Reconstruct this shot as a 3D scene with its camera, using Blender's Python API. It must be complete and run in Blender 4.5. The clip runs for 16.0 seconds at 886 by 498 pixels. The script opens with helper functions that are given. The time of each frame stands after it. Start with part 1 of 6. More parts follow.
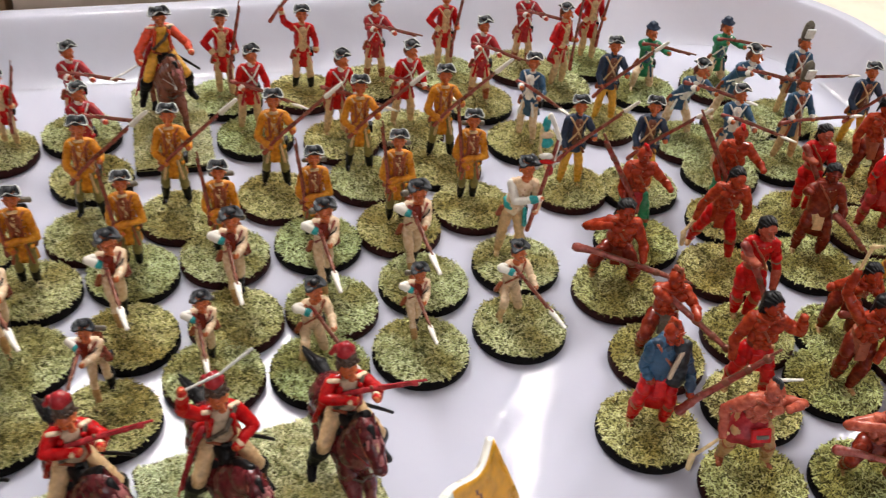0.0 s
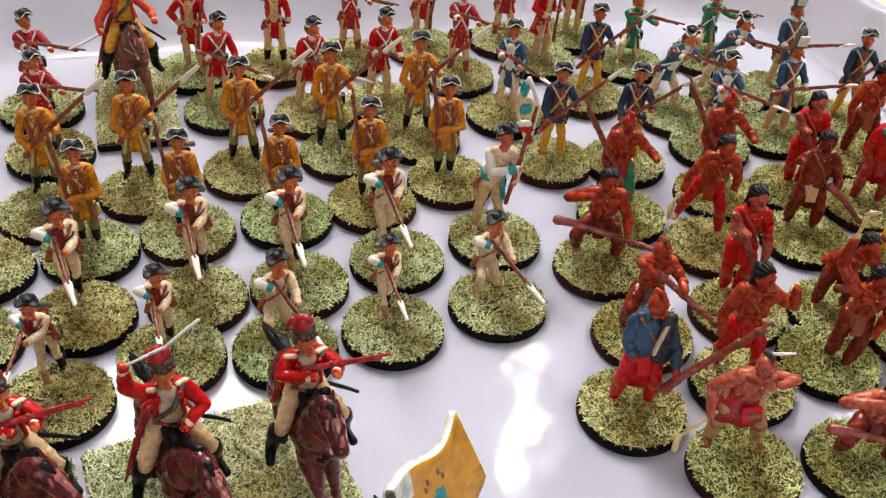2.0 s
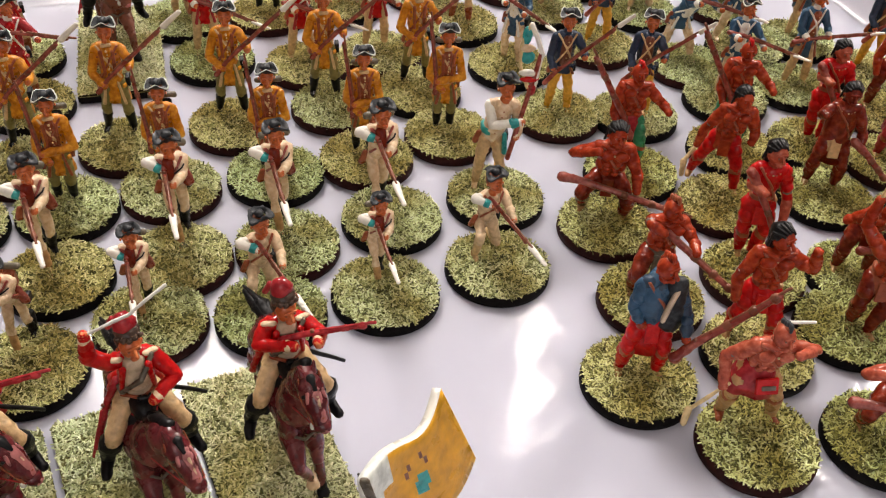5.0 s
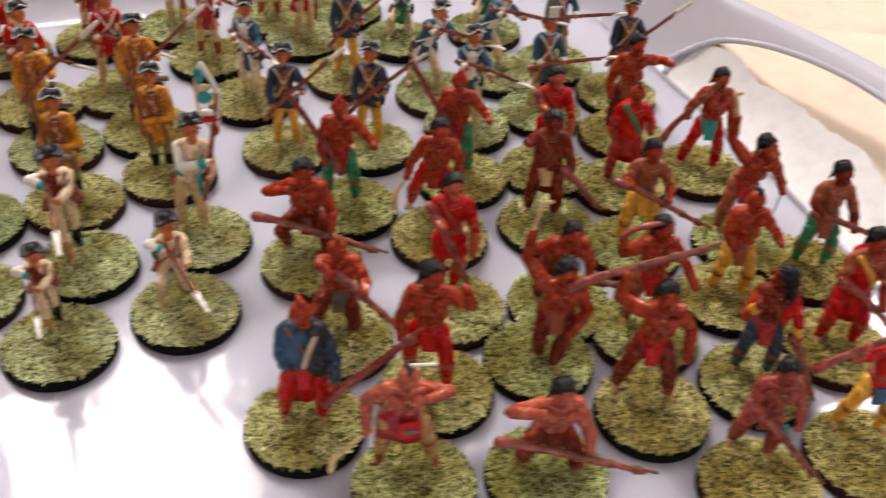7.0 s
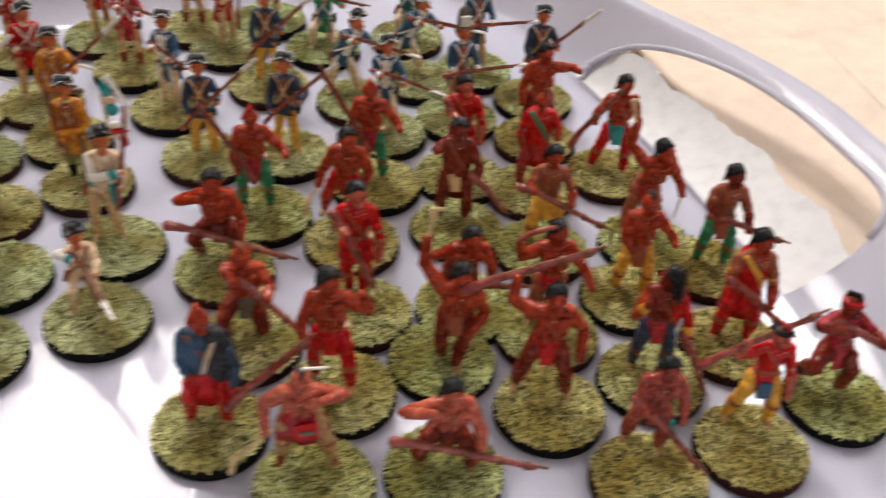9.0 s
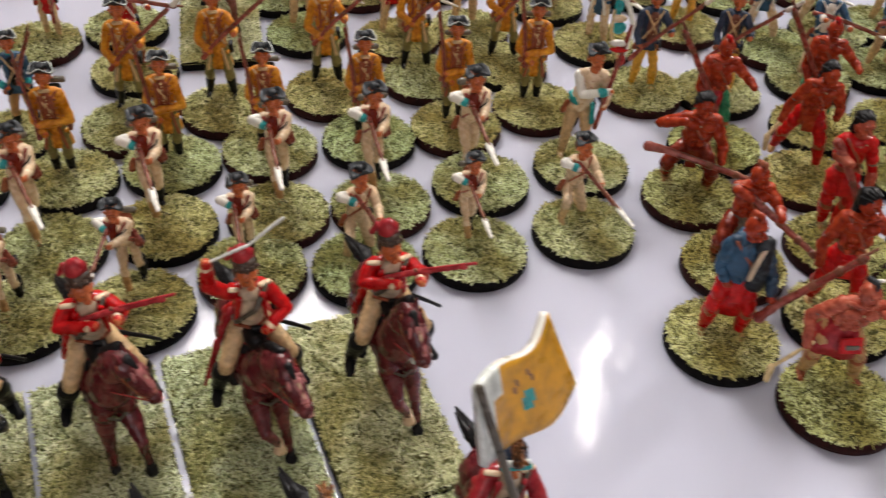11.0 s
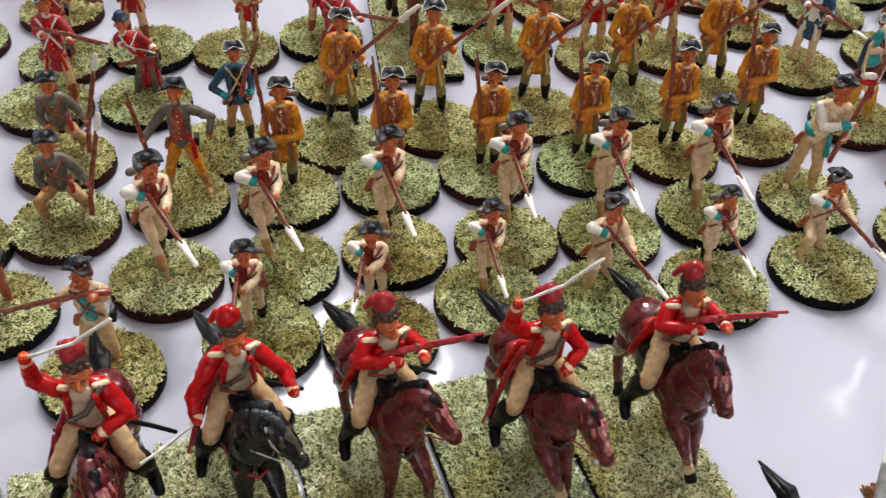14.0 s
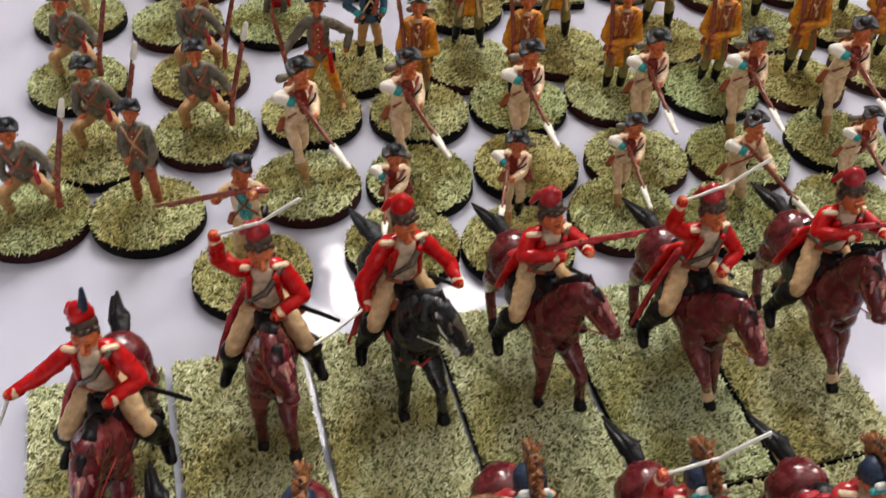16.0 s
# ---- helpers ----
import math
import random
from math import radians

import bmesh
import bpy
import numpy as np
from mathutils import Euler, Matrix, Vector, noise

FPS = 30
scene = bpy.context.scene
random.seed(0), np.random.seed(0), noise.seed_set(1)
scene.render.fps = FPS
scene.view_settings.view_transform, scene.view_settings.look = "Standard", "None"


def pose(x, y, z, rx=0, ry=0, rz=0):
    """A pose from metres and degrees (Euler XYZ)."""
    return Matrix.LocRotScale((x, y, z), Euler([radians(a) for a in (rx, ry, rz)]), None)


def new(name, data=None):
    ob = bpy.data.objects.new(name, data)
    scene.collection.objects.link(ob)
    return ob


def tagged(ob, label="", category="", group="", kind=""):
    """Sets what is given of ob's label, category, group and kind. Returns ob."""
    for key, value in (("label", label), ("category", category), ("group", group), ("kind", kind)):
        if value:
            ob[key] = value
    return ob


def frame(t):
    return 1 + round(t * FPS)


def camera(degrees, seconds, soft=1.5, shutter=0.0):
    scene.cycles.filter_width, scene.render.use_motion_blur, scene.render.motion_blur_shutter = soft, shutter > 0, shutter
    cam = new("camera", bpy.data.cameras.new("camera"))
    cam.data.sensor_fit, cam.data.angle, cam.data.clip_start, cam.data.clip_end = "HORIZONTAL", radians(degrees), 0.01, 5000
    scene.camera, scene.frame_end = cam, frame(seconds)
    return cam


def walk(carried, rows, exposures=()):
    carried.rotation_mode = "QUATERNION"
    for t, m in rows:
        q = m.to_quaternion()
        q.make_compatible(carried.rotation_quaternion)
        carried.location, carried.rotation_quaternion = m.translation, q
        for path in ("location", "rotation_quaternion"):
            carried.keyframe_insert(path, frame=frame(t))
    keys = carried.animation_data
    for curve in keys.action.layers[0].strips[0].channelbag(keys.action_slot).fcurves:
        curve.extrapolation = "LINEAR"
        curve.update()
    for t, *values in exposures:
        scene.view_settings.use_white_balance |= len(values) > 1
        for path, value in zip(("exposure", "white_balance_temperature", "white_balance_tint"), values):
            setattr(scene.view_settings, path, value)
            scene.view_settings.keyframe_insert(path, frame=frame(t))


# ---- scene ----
cam = camera(46.54, 16.0, soft=1.2, shutter=0.5)
PATH = [
    (0, -0.0713, -0.2182, 0.1864, 51.65, -3.61, -14.76),
    (0.5, -0.0635, -0.2132, 0.1768, 52.40, -3.89, -15.20),
    (1, -0.0652, -0.2094, 0.1820, 52.14, -3.62, -14.95),
    (1.5, -0.0609, -0.2126, 0.1755, 51.69, -3.08, -14.66),
    (2, -0.0629, -0.2125, 0.1732, 51.48, -3.47, -15.11),
    (2.5, -0.0579, -0.2145, 0.1728, 51.53, -2.84, -14.69),
    (3, -0.0601, -0.2097, 0.1725, 51.33, -3.04, -14.79),
    (3.2, -0.0568, -0.2109, 0.1680, 50.79, -2.40, -14.05),
    (5.3, -0.0551, -0.2012, 0.1627, 48.97, -3.21, -14.51),
    (5.5, -0.0506, -0.2044, 0.1603, 49.30, -2.94, -14.06),
    (6, -0.0421, -0.2064, 0.1625, 49.10, -3.40, -14.57),
    (6.5, -0.0209, -0.2061, 0.1632, 49.21, -3.32, -15.77),
    (7, 0.0059, -0.2115, 0.1678, 50.22, -3.06, -17.86),
    (7.5, 0.0281, -0.2200, 0.1704, 50.01, -3.54, -19.63),
    (8, 0.0426, -0.2258, 0.1659, 49.53, -4.10, -21.40),
    (8.3, 0.0455, -0.2241, 0.1657, 49.65, -4.28, -21.86),
    (8.5, 0.0423, -0.2231, 0.1658, 49.71, -4.20, -21.50),
    (9, 0.0185, -0.2206, 0.1739, 50.35, -3.49, -19.66),
    (9.5, -0.0152, -0.2203, 0.1737, 49.44, -3.04, -16.38),
    (10, -0.0456, -0.2197, 0.1681, 48.70, -3.91, -14.80),
    (10.2, -0.0482, -0.2191, 0.1630, 49.32, -3.11, -13.85),
    (12.3, -0.1070, -0.1957, 0.1602, 48.78, -2.79, -8.64),
    (12.5, -0.1096, -0.1926, 0.1568, 48.20, -3.03, -8.59),
    (13, -0.1086, -0.1876, 0.1644, 48.82, -2.64, -8.05),
    (13.5, -0.1045, -0.1918, 0.1610, 48.67, -2.56, -8.51),
    (14, -0.1090, -0.1961, 0.1603, 48.94, -2.65, -7.81),
    (14.5, -0.1136, -0.1944, 0.1625, 48.83, -3.00, -7.13),
    (15, -0.1166, -0.1948, 0.1638, 48.14, -2.32, -6.43),
    (15.5, -0.1230, -0.2008, 0.1602, 47.54, -1.70, -5.54),
    (16, -0.1291, -0.2047, 0.1539, 46.82, -2.00, -4.76),
]
walk(cam, [(t, pose(*p)) for t, *p in PATH], [(0.0, 0.45, 6500, 12), (3.0, 0.47, 6550, 12), (5.5, 0.42, 7000, 15), (6.5, 0.31, 6950, 17), (8.5, 0.15, 6600, 15), (10.0, 0.15, 6650, 13), (12.5, 0.42, 6350, 11), (15.0, 0.42, 6300, 10), (16.0, 0.30, 6600, 12)])

# ---- light: a room with high windows beyond the tray, and an added fill lamp ----
world = bpy.data.worlds.new("world")
scene.world = world
world.use_nodes = True
wn = world.node_tree.nodes
sky = wn.new("ShaderNodeTexSky")
sky.sky_type, sky.sun_disc = "NISHITA", False
sky.sun_elevation, sky.sun_rotation = radians(40), radians(200)
world.node_tree.links.new(sky.outputs[0], wn["Background"].inputs[0])
wn["Background"].inputs[1].default_value = 0.1
scene.view_settings.exposure = 0.0

WINDOWS = ((-0.28, 0.13, 0.98, 1.80), (0.47, 0.57, 1.12, 1.50), (0.90, 0.95, 1.20, 1.46), (1.26, 1.62, 1.02, 1.80))
NORTH, SOUTH, WEST = 1.0, -1.7, -1.5
MAIN_POWER, FILL_POWER = 45.0, 2.4


def area_lamp(name, w, h, m, power):
    d = bpy.data.lights.new(name, "AREA")
    d.shape, d.size, d.size_y, d.energy, d.color = "RECTANGLE", w, h, power, (1.0, 0.97, 0.93)
    new(name, d).matrix_basis = m


for (x0, x1, z0, z1), share in zip(WINDOWS, (0.88, 0.30, 0.11, 1.05)):
    area_lamp("room_light", x1 - x0 - 0.03, z1 - z0 - 0.03, pose((x0 + x1) / 2, NORTH + 0.02, (z0 + z1) / 2, -90, 0, 0), MAIN_POWER * share * (x1 - x0) / 0.51)
# fill lamp added behind the camera; no window is known there
area_lamp("room_light", 1.2, 0.9, pose(-0.3, SOUTH - 0.02, 0.95, 90, 0, 0), FILL_POWER)


# ---- materials ----
def links(mat):
    return mat.node_tree.nodes, mat.node_tree.links


def paint(name, colour, rough=0.32, vary=0.5, grain=480.0, bump=0.6, light=1.4, coat=0.0, depth=0.0005, spec=0.36, hi=None, edge_highlight=0.0):
    """Brushed paint: blotches and streaks at two scales over an uneven, glossy surface."""
    mat = bpy.data.materials.new(name)
    mat.use_nodes = True
    n, l = links(mat)
    b = n["Principled BSDF"]
    b.inputs["Coat Weight"].default_value = coat
    b.inputs["Coat Roughness"].default_value = 0.08
    b.inputs["Specular IOR Level"].default_value = spec
    tc = n.new("ShaderNodeTexCoord")
    fine, wide = n.new("ShaderNodeTexNoise"), n.new("ShaderNodeTexNoise")
    fine.inputs["Scale"].default_value, wide.inputs["Scale"].default_value = grain * 1.9, grain / 1.5
    fine.inputs["Detail"].default_value = wide.inputs["Detail"].default_value = 4
    wide.inputs["Distortion"].default_value = 0.6
    mixv = n.new("ShaderNodeMix")
    mixv.inputs["Factor"].default_value = 0.5
    ramp = n.new("ShaderNodeValToRGB")
    e = ramp.color_ramp.elements
    e[0].position, e[1].position = 0.34, 0.68
    e[0].color = (*[c * (1 - vary) for c in colour], 1)
    e[1].color = (*(hi or [min(0.9, c * light) for c in colour]), 1)
    e.new(0.49).color = (*colour, 1)
    for src in (fine, wide):
        l.new(tc.outputs["Object"], src.inputs["Vector"])
    l.new(fine.outputs["Fac"], mixv.inputs["A"])
    l.new(wide.outputs["Fac"], mixv.inputs["B"])
    l.new(mixv.outputs["Result"], ramp.inputs["Fac"])
    l.new(ramp.outputs["Color"], b.inputs["Base Color"])
    rr = n.new("ShaderNodeMapRange")
    rr.inputs["From Min"].default_value, rr.inputs["From Max"].default_value = 0.3, 0.7
    rr.inputs["To Min"].default_value, rr.inputs["To Max"].default_value = max(0.05, rough - 0.16), rough + 0.2
    l.new(wide.outputs["Fac"], rr.inputs["Value"])
    l.new(rr.outputs[0], b.inputs["Roughness"])
    bp = n.new("ShaderNodeBump")
    bp.inputs["Strength"].default_value, bp.inputs["Distance"].default_value = bump, depth
    l.new(mixv.outputs["Result"], bp.inputs["Height"])
    l.new(bp.outputs["Normal"], b.inputs["Normal"])
    if edge_highlight:
        # dry-brushed paint: a highlight put into the colour on the casting's raised edges
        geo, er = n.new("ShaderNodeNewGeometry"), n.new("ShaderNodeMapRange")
        er.inputs["From Min"].default_value, er.inputs["From Max"].default_value, er.inputs["To Max"].default_value = 0.56, 0.68, edge_highlight
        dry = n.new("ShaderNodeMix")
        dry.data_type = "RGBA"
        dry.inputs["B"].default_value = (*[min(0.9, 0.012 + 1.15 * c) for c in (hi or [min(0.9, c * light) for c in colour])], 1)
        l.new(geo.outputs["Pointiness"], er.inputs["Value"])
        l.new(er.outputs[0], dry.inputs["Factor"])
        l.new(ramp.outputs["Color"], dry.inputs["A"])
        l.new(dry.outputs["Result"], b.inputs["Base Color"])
    return mat


M = {
    "ochre": paint("ochre_paint", (0.58, 0.20, 0.010), vary=0.34, hi=(0.86, 0.42, 0.035), edge_highlight=0.42),
    "olive": paint("olive_paint", (0.20, 0.17, 0.055), vary=0.34, edge_highlight=0.42),
    "clay": paint("red_clay_skin_paint", (0.28, 0.042, 0.028), rough=0.2, hi=(0.48, 0.125, 0.085), spec=0.08, vary=0.45, coat=0.4, edge_highlight=0.22),
    "red": paint("red_paint", (0.46, 0.004, 0.006), hi=(0.66, 0.014, 0.012), vary=0.4, spec=0.08, coat=0.4, edge_highlight=0.42),
    "crimson": paint("crimson_paint", (0.33, 0.016, 0.024), hi=(0.52, 0.045, 0.05), vary=0.34, spec=0.12, coat=0.45, edge_highlight=0.42),
    "orange": paint("orange_red_paint", (0.62, 0.06, 0.02), vary=0.34, edge_highlight=0.42),
    "blue": paint("blue_paint", (0.026, 0.078, 0.145), vary=0.34, edge_highlight=0.42),
    "navy": paint("navy_paint", (0.02, 0.035, 0.07), vary=0.34, edge_highlight=0.42),
    "teal": paint("teal_paint", (0.02, 0.30, 0.30), vary=0.34, edge_highlight=0.42),
    "green": paint("green_paint", (0.02, 0.20, 0.09), vary=0.34, edge_highlight=0.42),
    "grey": paint("grey_paint", (0.125, 0.11, 0.083), vary=0.34, edge_highlight=0.42),
    "buff": paint("buff_paint", (0.56, 0.38, 0.20), vary=0.34, edge_highlight=0.42),
    "cream": paint("cream_paint", (0.70, 0.50, 0.31), hi=(0.86, 0.74, 0.58), vary=0.34, edge_highlight=0.42),
    "drab": paint("drab_paint", (0.60, 0.44, 0.28), vary=0.34, edge_highlight=0.42),
    "white": paint("white_paint", (0.78, 0.75, 0.68), vary=0.2, light=1.1, edge_highlight=0.42),
    "tan": paint("tan_paint", (0.42, 0.24, 0.10), vary=0.34, edge_highlight=0.42),
    "brown": paint("brown_paint", (0.17, 0.055, 0.03), vary=0.34, edge_highlight=0.42),
    "leather": paint("leather_paint", (0.28, 0.07, 0.03), vary=0.34, edge_highlight=0.42),
    "black": paint("black_paint", (0.004, 0.004, 0.005), rough=0.4, light=2.0, spec=0.22, vary=0.34, edge_highlight=0.42),
    "flesh": paint("flesh_paint", (0.52, 0.112, 0.028), vary=0.34, hi=(0.74, 0.24, 0.085), coat=0.3, edge_highlight=0.22),
    "pinkish": paint("pale_flesh_paint", (0.42, 0.082, 0.046), rough=0.22, vary=0.45, hi=(0.64, 0.20, 0.12), spec=0.08, coat=0.4, edge_highlight=0.22),
    "copper": paint("copper_skin_paint", (0.32, 0.028, 0.008), rough=0.24, vary=0.5, hi=(0.52, 0.085, 0.026), grain=420, depth=0.0008, spec=0.08, coat=0.4, edge_highlight=0.22),
    "rust": paint("rust_skin_paint", (0.16, 0.014, 0.006), rough=0.22, vary=0.5, hi=(0.29, 0.042, 0.016), grain=420, depth=0.0008, spec=0.08, coat=0.4, edge_highlight=0.22),
    "stock": paint("gunstock_paint", (0.24, 0.034, 0.024), rough=0.3, hi=(0.44, 0.12, 0.085), vary=0.34, coat=0.45, edge_highlight=0.42),
    "steel": paint("steel_paint", (0.70, 0.70, 0.66), rough=0.35, vary=0.15, light=1.15, edge_highlight=0.42),
    "gold": paint("yellow_paint", (0.66, 0.34, 0.04), vary=0.34, edge_highlight=0.42),
    "bay": paint("bay_horse_paint", (0.10, 0.009, 0.014), rough=0.22, vary=0.34, hi=(0.21, 0.03, 0.034), coat=0.4, depth=0.0005, edge_highlight=0.42),
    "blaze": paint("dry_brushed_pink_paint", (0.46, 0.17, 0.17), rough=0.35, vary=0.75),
    "vest": paint("pale_waistcoat_paint", (0.52, 0.41, 0.29), vary=0.34, edge_highlight=0.42),
    "strap": paint("dark_strap_paint", (0.09, 0.075, 0.055), vary=0.34, edge_highlight=0.42),
    "fur": paint("brown_fur_paint", (0.055, 0.032, 0.022), vary=0.5, light=2.4, grain=700, edge_highlight=0.42),
    "felt": paint("black_felt_paint", (0.009, 0.011, 0.015), rough=0.45, spec=0.35, hi=(0.055, 0.065, 0.075), vary=0.34, edge_highlight=0.42),
    "cloak": paint("dark_cloak_paint", (0.017, 0.040, 0.075), vary=0.34, edge_highlight=0.42),
    "crest": paint("orange_brown_fur_paint", (0.17, 0.062, 0.022), hi=(0.46, 0.20, 0.07), vary=0.7, grain=700, edge_highlight=0.42),
    "bone": paint("pale_wood_paint", (0.62, 0.46, 0.24), vary=0.4, edge_highlight=0.42),
    "blackhorse": paint("black_horse_paint", (0.004, 0.0055, 0.008), rough=0.26, light=2.0, coat=0.25, depth=0.0005, spec=0.35, vary=0.34, edge_highlight=0.42),
    "lace": paint("silver_lace_paint", (0.62, 0.66, 0.62), vary=0.3, edge_highlight=0.42),
    "flag": paint("yellow_flag_paint", (0.62, 0.30, 0.015), grain=250, vary=0.34, edge_highlight=0.42),
}

rim_black = paint("base_rim_black", (0.006, 0.005, 0.005), rough=0.75, light=1.8, bump=0.2, spec=0.1)
rim_brown = paint("base_rim_brown", (0.03, 0.008, 0.007), rough=0.7, light=1.6, bump=0.2, spec=0.12)
rim_pale = paint("base_rim_pale", (0.36, 0.37, 0.32), rough=0.7, vary=0.3, bump=0.2, spec=0.2)
soil = paint("glued_soil", (0.15, 0.145, 0.055), rough=0.9, grain=500, spec=0.1)


def flock_material(name, tones, patch, tinted=0.9):
    """Dry flock: each flake its own green or straw, each base a little greener or browner."""
    mat = bpy.data.materials.new(name)
    mat.use_nodes = True
    n, l = links(mat)
    b = n["Principled BSDF"]
    b.inputs["Roughness"].default_value = 0.5
    b.inputs["Specular IOR Level"].default_value = 0.4
    geo, info = n.new("ShaderNodeNewGeometry"), n.new("ShaderNodeObjectInfo")
    ramp = n.new("ShaderNodeValToRGB")
    r = ramp.color_ramp
    r.elements[0].position, r.elements[0].color = 0.0, (*tones[0], 1)
    r.elements[1].position, r.elements[1].color = 1.0, (*tones[3], 1)
    for p, c in ((0.28, tones[1]), (0.55, tones[2])):
        r.elements.new(p).color = (*c, 1)
    l.new(geo.outputs["Random Per Island"], ramp.inputs["Fac"])
    tint = n.new("ShaderNodeValToRGB")
    tint.color_ramp.elements[0].color = (0.86, 1.0, 0.86, 1)
    tint.color_ramp.elements[1].color = (1.0, 0.92, 0.68, 1)
    tint.color_ramp.elements.new(0.5).color = (0.97, 1.0, 0.92, 1)
    l.new(info.outputs["Random"], tint.inputs["Fac"])
    mix = n.new("ShaderNodeMix")
    mix.data_type, mix.blend_type = "RGBA", "MULTIPLY"
    mix.inputs["Factor"].default_value = tinted
    l.new(ramp.outputs["Color"], mix.inputs["A"])
    l.new(tint.outputs["Color"], mix.inputs["B"])
    tc, blot = n.new("ShaderNodeTexCoord"), n.new("ShaderNodeTexNoise")
    blot.inputs["Scale"].default_value, blot.inputs["Detail"].default_value, blot.inputs["Roughness"].default_value = 58, 4, 0.62
    l.new(tc.outputs["Object"], blot.inputs["Vector"])
    br = n.new("ShaderNodeValToRGB")
    br.color_ramp.elements[0].position, br.color_ramp.elements[0].color = 0.42, (*patch, 1)
    br.color_ramp.elements[1].position, br.color_ramp.elements[1].color = 0.57, (1, 1, 1, 1)
    l.new(blot.outputs["Fac"], br.inputs["Fac"])
    mix2 = n.new("ShaderNodeMix")
    mix2.data_type, mix2.blend_type = "RGBA", "MULTIPLY"
    mix2.inputs["Factor"].default_value = 0.8
    l.new(mix.outputs["Result"], mix2.inputs["A"])
    l.new(br.outputs["Color"], mix2.inputs["B"])
    l.new(mix2.outputs["Result"], b.inputs["Base Color"])
    return mat


green_flock = flock_material("green_flock", ((0.05, 0.055, 0.02), (0.38, 0.41, 0.18), (0.66, 0.69, 0.38), (0.89, 0.90, 0.66)), (0.50, 0.39, 0.16))
pale_flock = flock_material("pale_green_flock", ((0.13, 0.15, 0.06), (0.50, 0.55, 0.30), (0.76, 0.80, 0.52), (0.93, 0.94, 0.74)), (0.50, 0.42, 0.18), 0.35)
straw_flock = flock_material("straw_flock", ((0.035, 0.032, 0.008), (0.30, 0.285, 0.085), (0.72, 0.70, 0.32), (0.94, 0.92, 0.58)), (0.52, 0.41, 0.14))


def plastic_material():
    """Glossy white moulded plastic, softly wavy, with faint scuffs."""
    mat = bpy.data.materials.new("white_plastic")
    mat.use_nodes = True
    n, l = links(mat)
    b = n["Principled BSDF"]
    b.inputs["Base Color"].default_value = (0.485, 0.495, 0.59, 1)
    b.inputs["Specular IOR Level"].default_value = 0.16
    b.inputs["Subsurface Weight"].default_value = 0.55
    b.inputs["Subsurface Scale"].default_value = 0.009
    b.inputs["Subsurface Radius"].default_value = (1.0, 0.95, 0.95)
    tc = n.new("ShaderNodeTexCoord")
    wave, scuff = n.new("ShaderNodeTexNoise"), n.new("ShaderNodeTexNoise")
    wave.inputs["Scale"].default_value, wave.inputs["Detail"].default_value = 17, 2
    scuff.inputs["Scale"].default_value, scuff.inputs["Detail"].default_value = 140, 6
    rr = n.new("ShaderNodeMapRange")
    rr.inputs["To Min"].default_value, rr.inputs["To Max"].default_value = 0.035, 0.11
    bp = n.new("ShaderNodeBump")
    bp.inputs["Strength"].default_value, bp.inputs["Distance"].default_value = 1.0, 0.00065
    ripple, height = n.new("ShaderNodeTexNoise"), n.new("ShaderNodeMath")
    ripple.inputs["Scale"].default_value, ripple.inputs["Detail"].default_value = 62, 3
    height.operation, height.inputs[1].default_value = "MULTIPLY_ADD", 0.34
    for src in (wave, scuff, ripple):
        l.new(tc.outputs["Object"], src.inputs["Vector"])
    l.new(ripple.outputs["Fac"], height.inputs[0])
    l.new(wave.outputs["Fac"], height.inputs[2])
    l.new(scuff.outputs["Fac"], rr.inputs["Value"])
    l.new(rr.outputs[0], b.inputs["Roughness"])
    l.new(height.outputs[0], bp.inputs["Height"])
    l.new(bp.outputs["Normal"], b.inputs["Normal"])
    return mat


plastic = plastic_material()
frosted = paint("frosted_plastic", (0.68, 0.685, 0.69), rough=0.55, vary=0.14, light=1.08, grain=120, bump=0.35)
card = paint("cream_card", (0.70, 0.58, 0.47), rough=0.7, vary=0.12, light=1.1, grain=60, bump=0.1)
cardboard = paint("brown_cardboard", (0.42, 0.27, 0.15), rough=0.8, vary=0.15, light=1.15, grain=80, bump=0.1)
table_wood = paint("dark_table_wood", (0.022, 0.009, 0.006), rough=0.6, grain=40, bump=0.15, light=1.8, spec=0.12)
wall_paint = paint("wall_paint", (0.36, 0.33, 0.30), rough=0.9, vary=0.06, light=1.05, grain=8, bump=0.05)
ceiling_paint = paint("ceiling_paint", (0.6, 0.59, 0.57), rough=0.9, vary=0.04, light=1.03, grain=8, bump=0.05)
floor_wood = paint("floor_boards", (0.22, 0.12, 0.06), rough=0.5, grain=15, bump=0.1)


# ---- mesh helpers ----
def obj(name, bm, mats, parent=None, label="", smooth=False):
    me = bpy.data.meshes.new(name)
    bm.to_mesh(me)
    bm.free()
    for m in mats if isinstance(mats, (list, tuple)) else [mats]:
        me.materials.append(m)
    if smooth:
        for p in me.polygons:
            p.use_smooth = True
    ob = new(name, me)
    ob.parent = parent
    return tagged(ob, label) if label else ob


def box_bm(x0, x1, y0, y1, z0, z1, bevel=0.0):
    bm = bmesh.new()
    bmesh.ops.create_cube(bm, size=1, matrix=Matrix.Translation(((x0 + x1) / 2, (y0 + y1) / 2, (z0 + z1) / 2)) @ Matrix.Diagonal((x1 - x0, y1 - y0, z1 - z0, 1)))
    if bevel:
        bmesh.ops.bevel(bm, geom=bm.edges[:], offset=bevel, segments=2, affect="EDGES")
    return bm


# ---- room ----
def structure(name, bm, mat, label):
    return tagged(obj(name, bm, mat), label, "room", kind="structure")


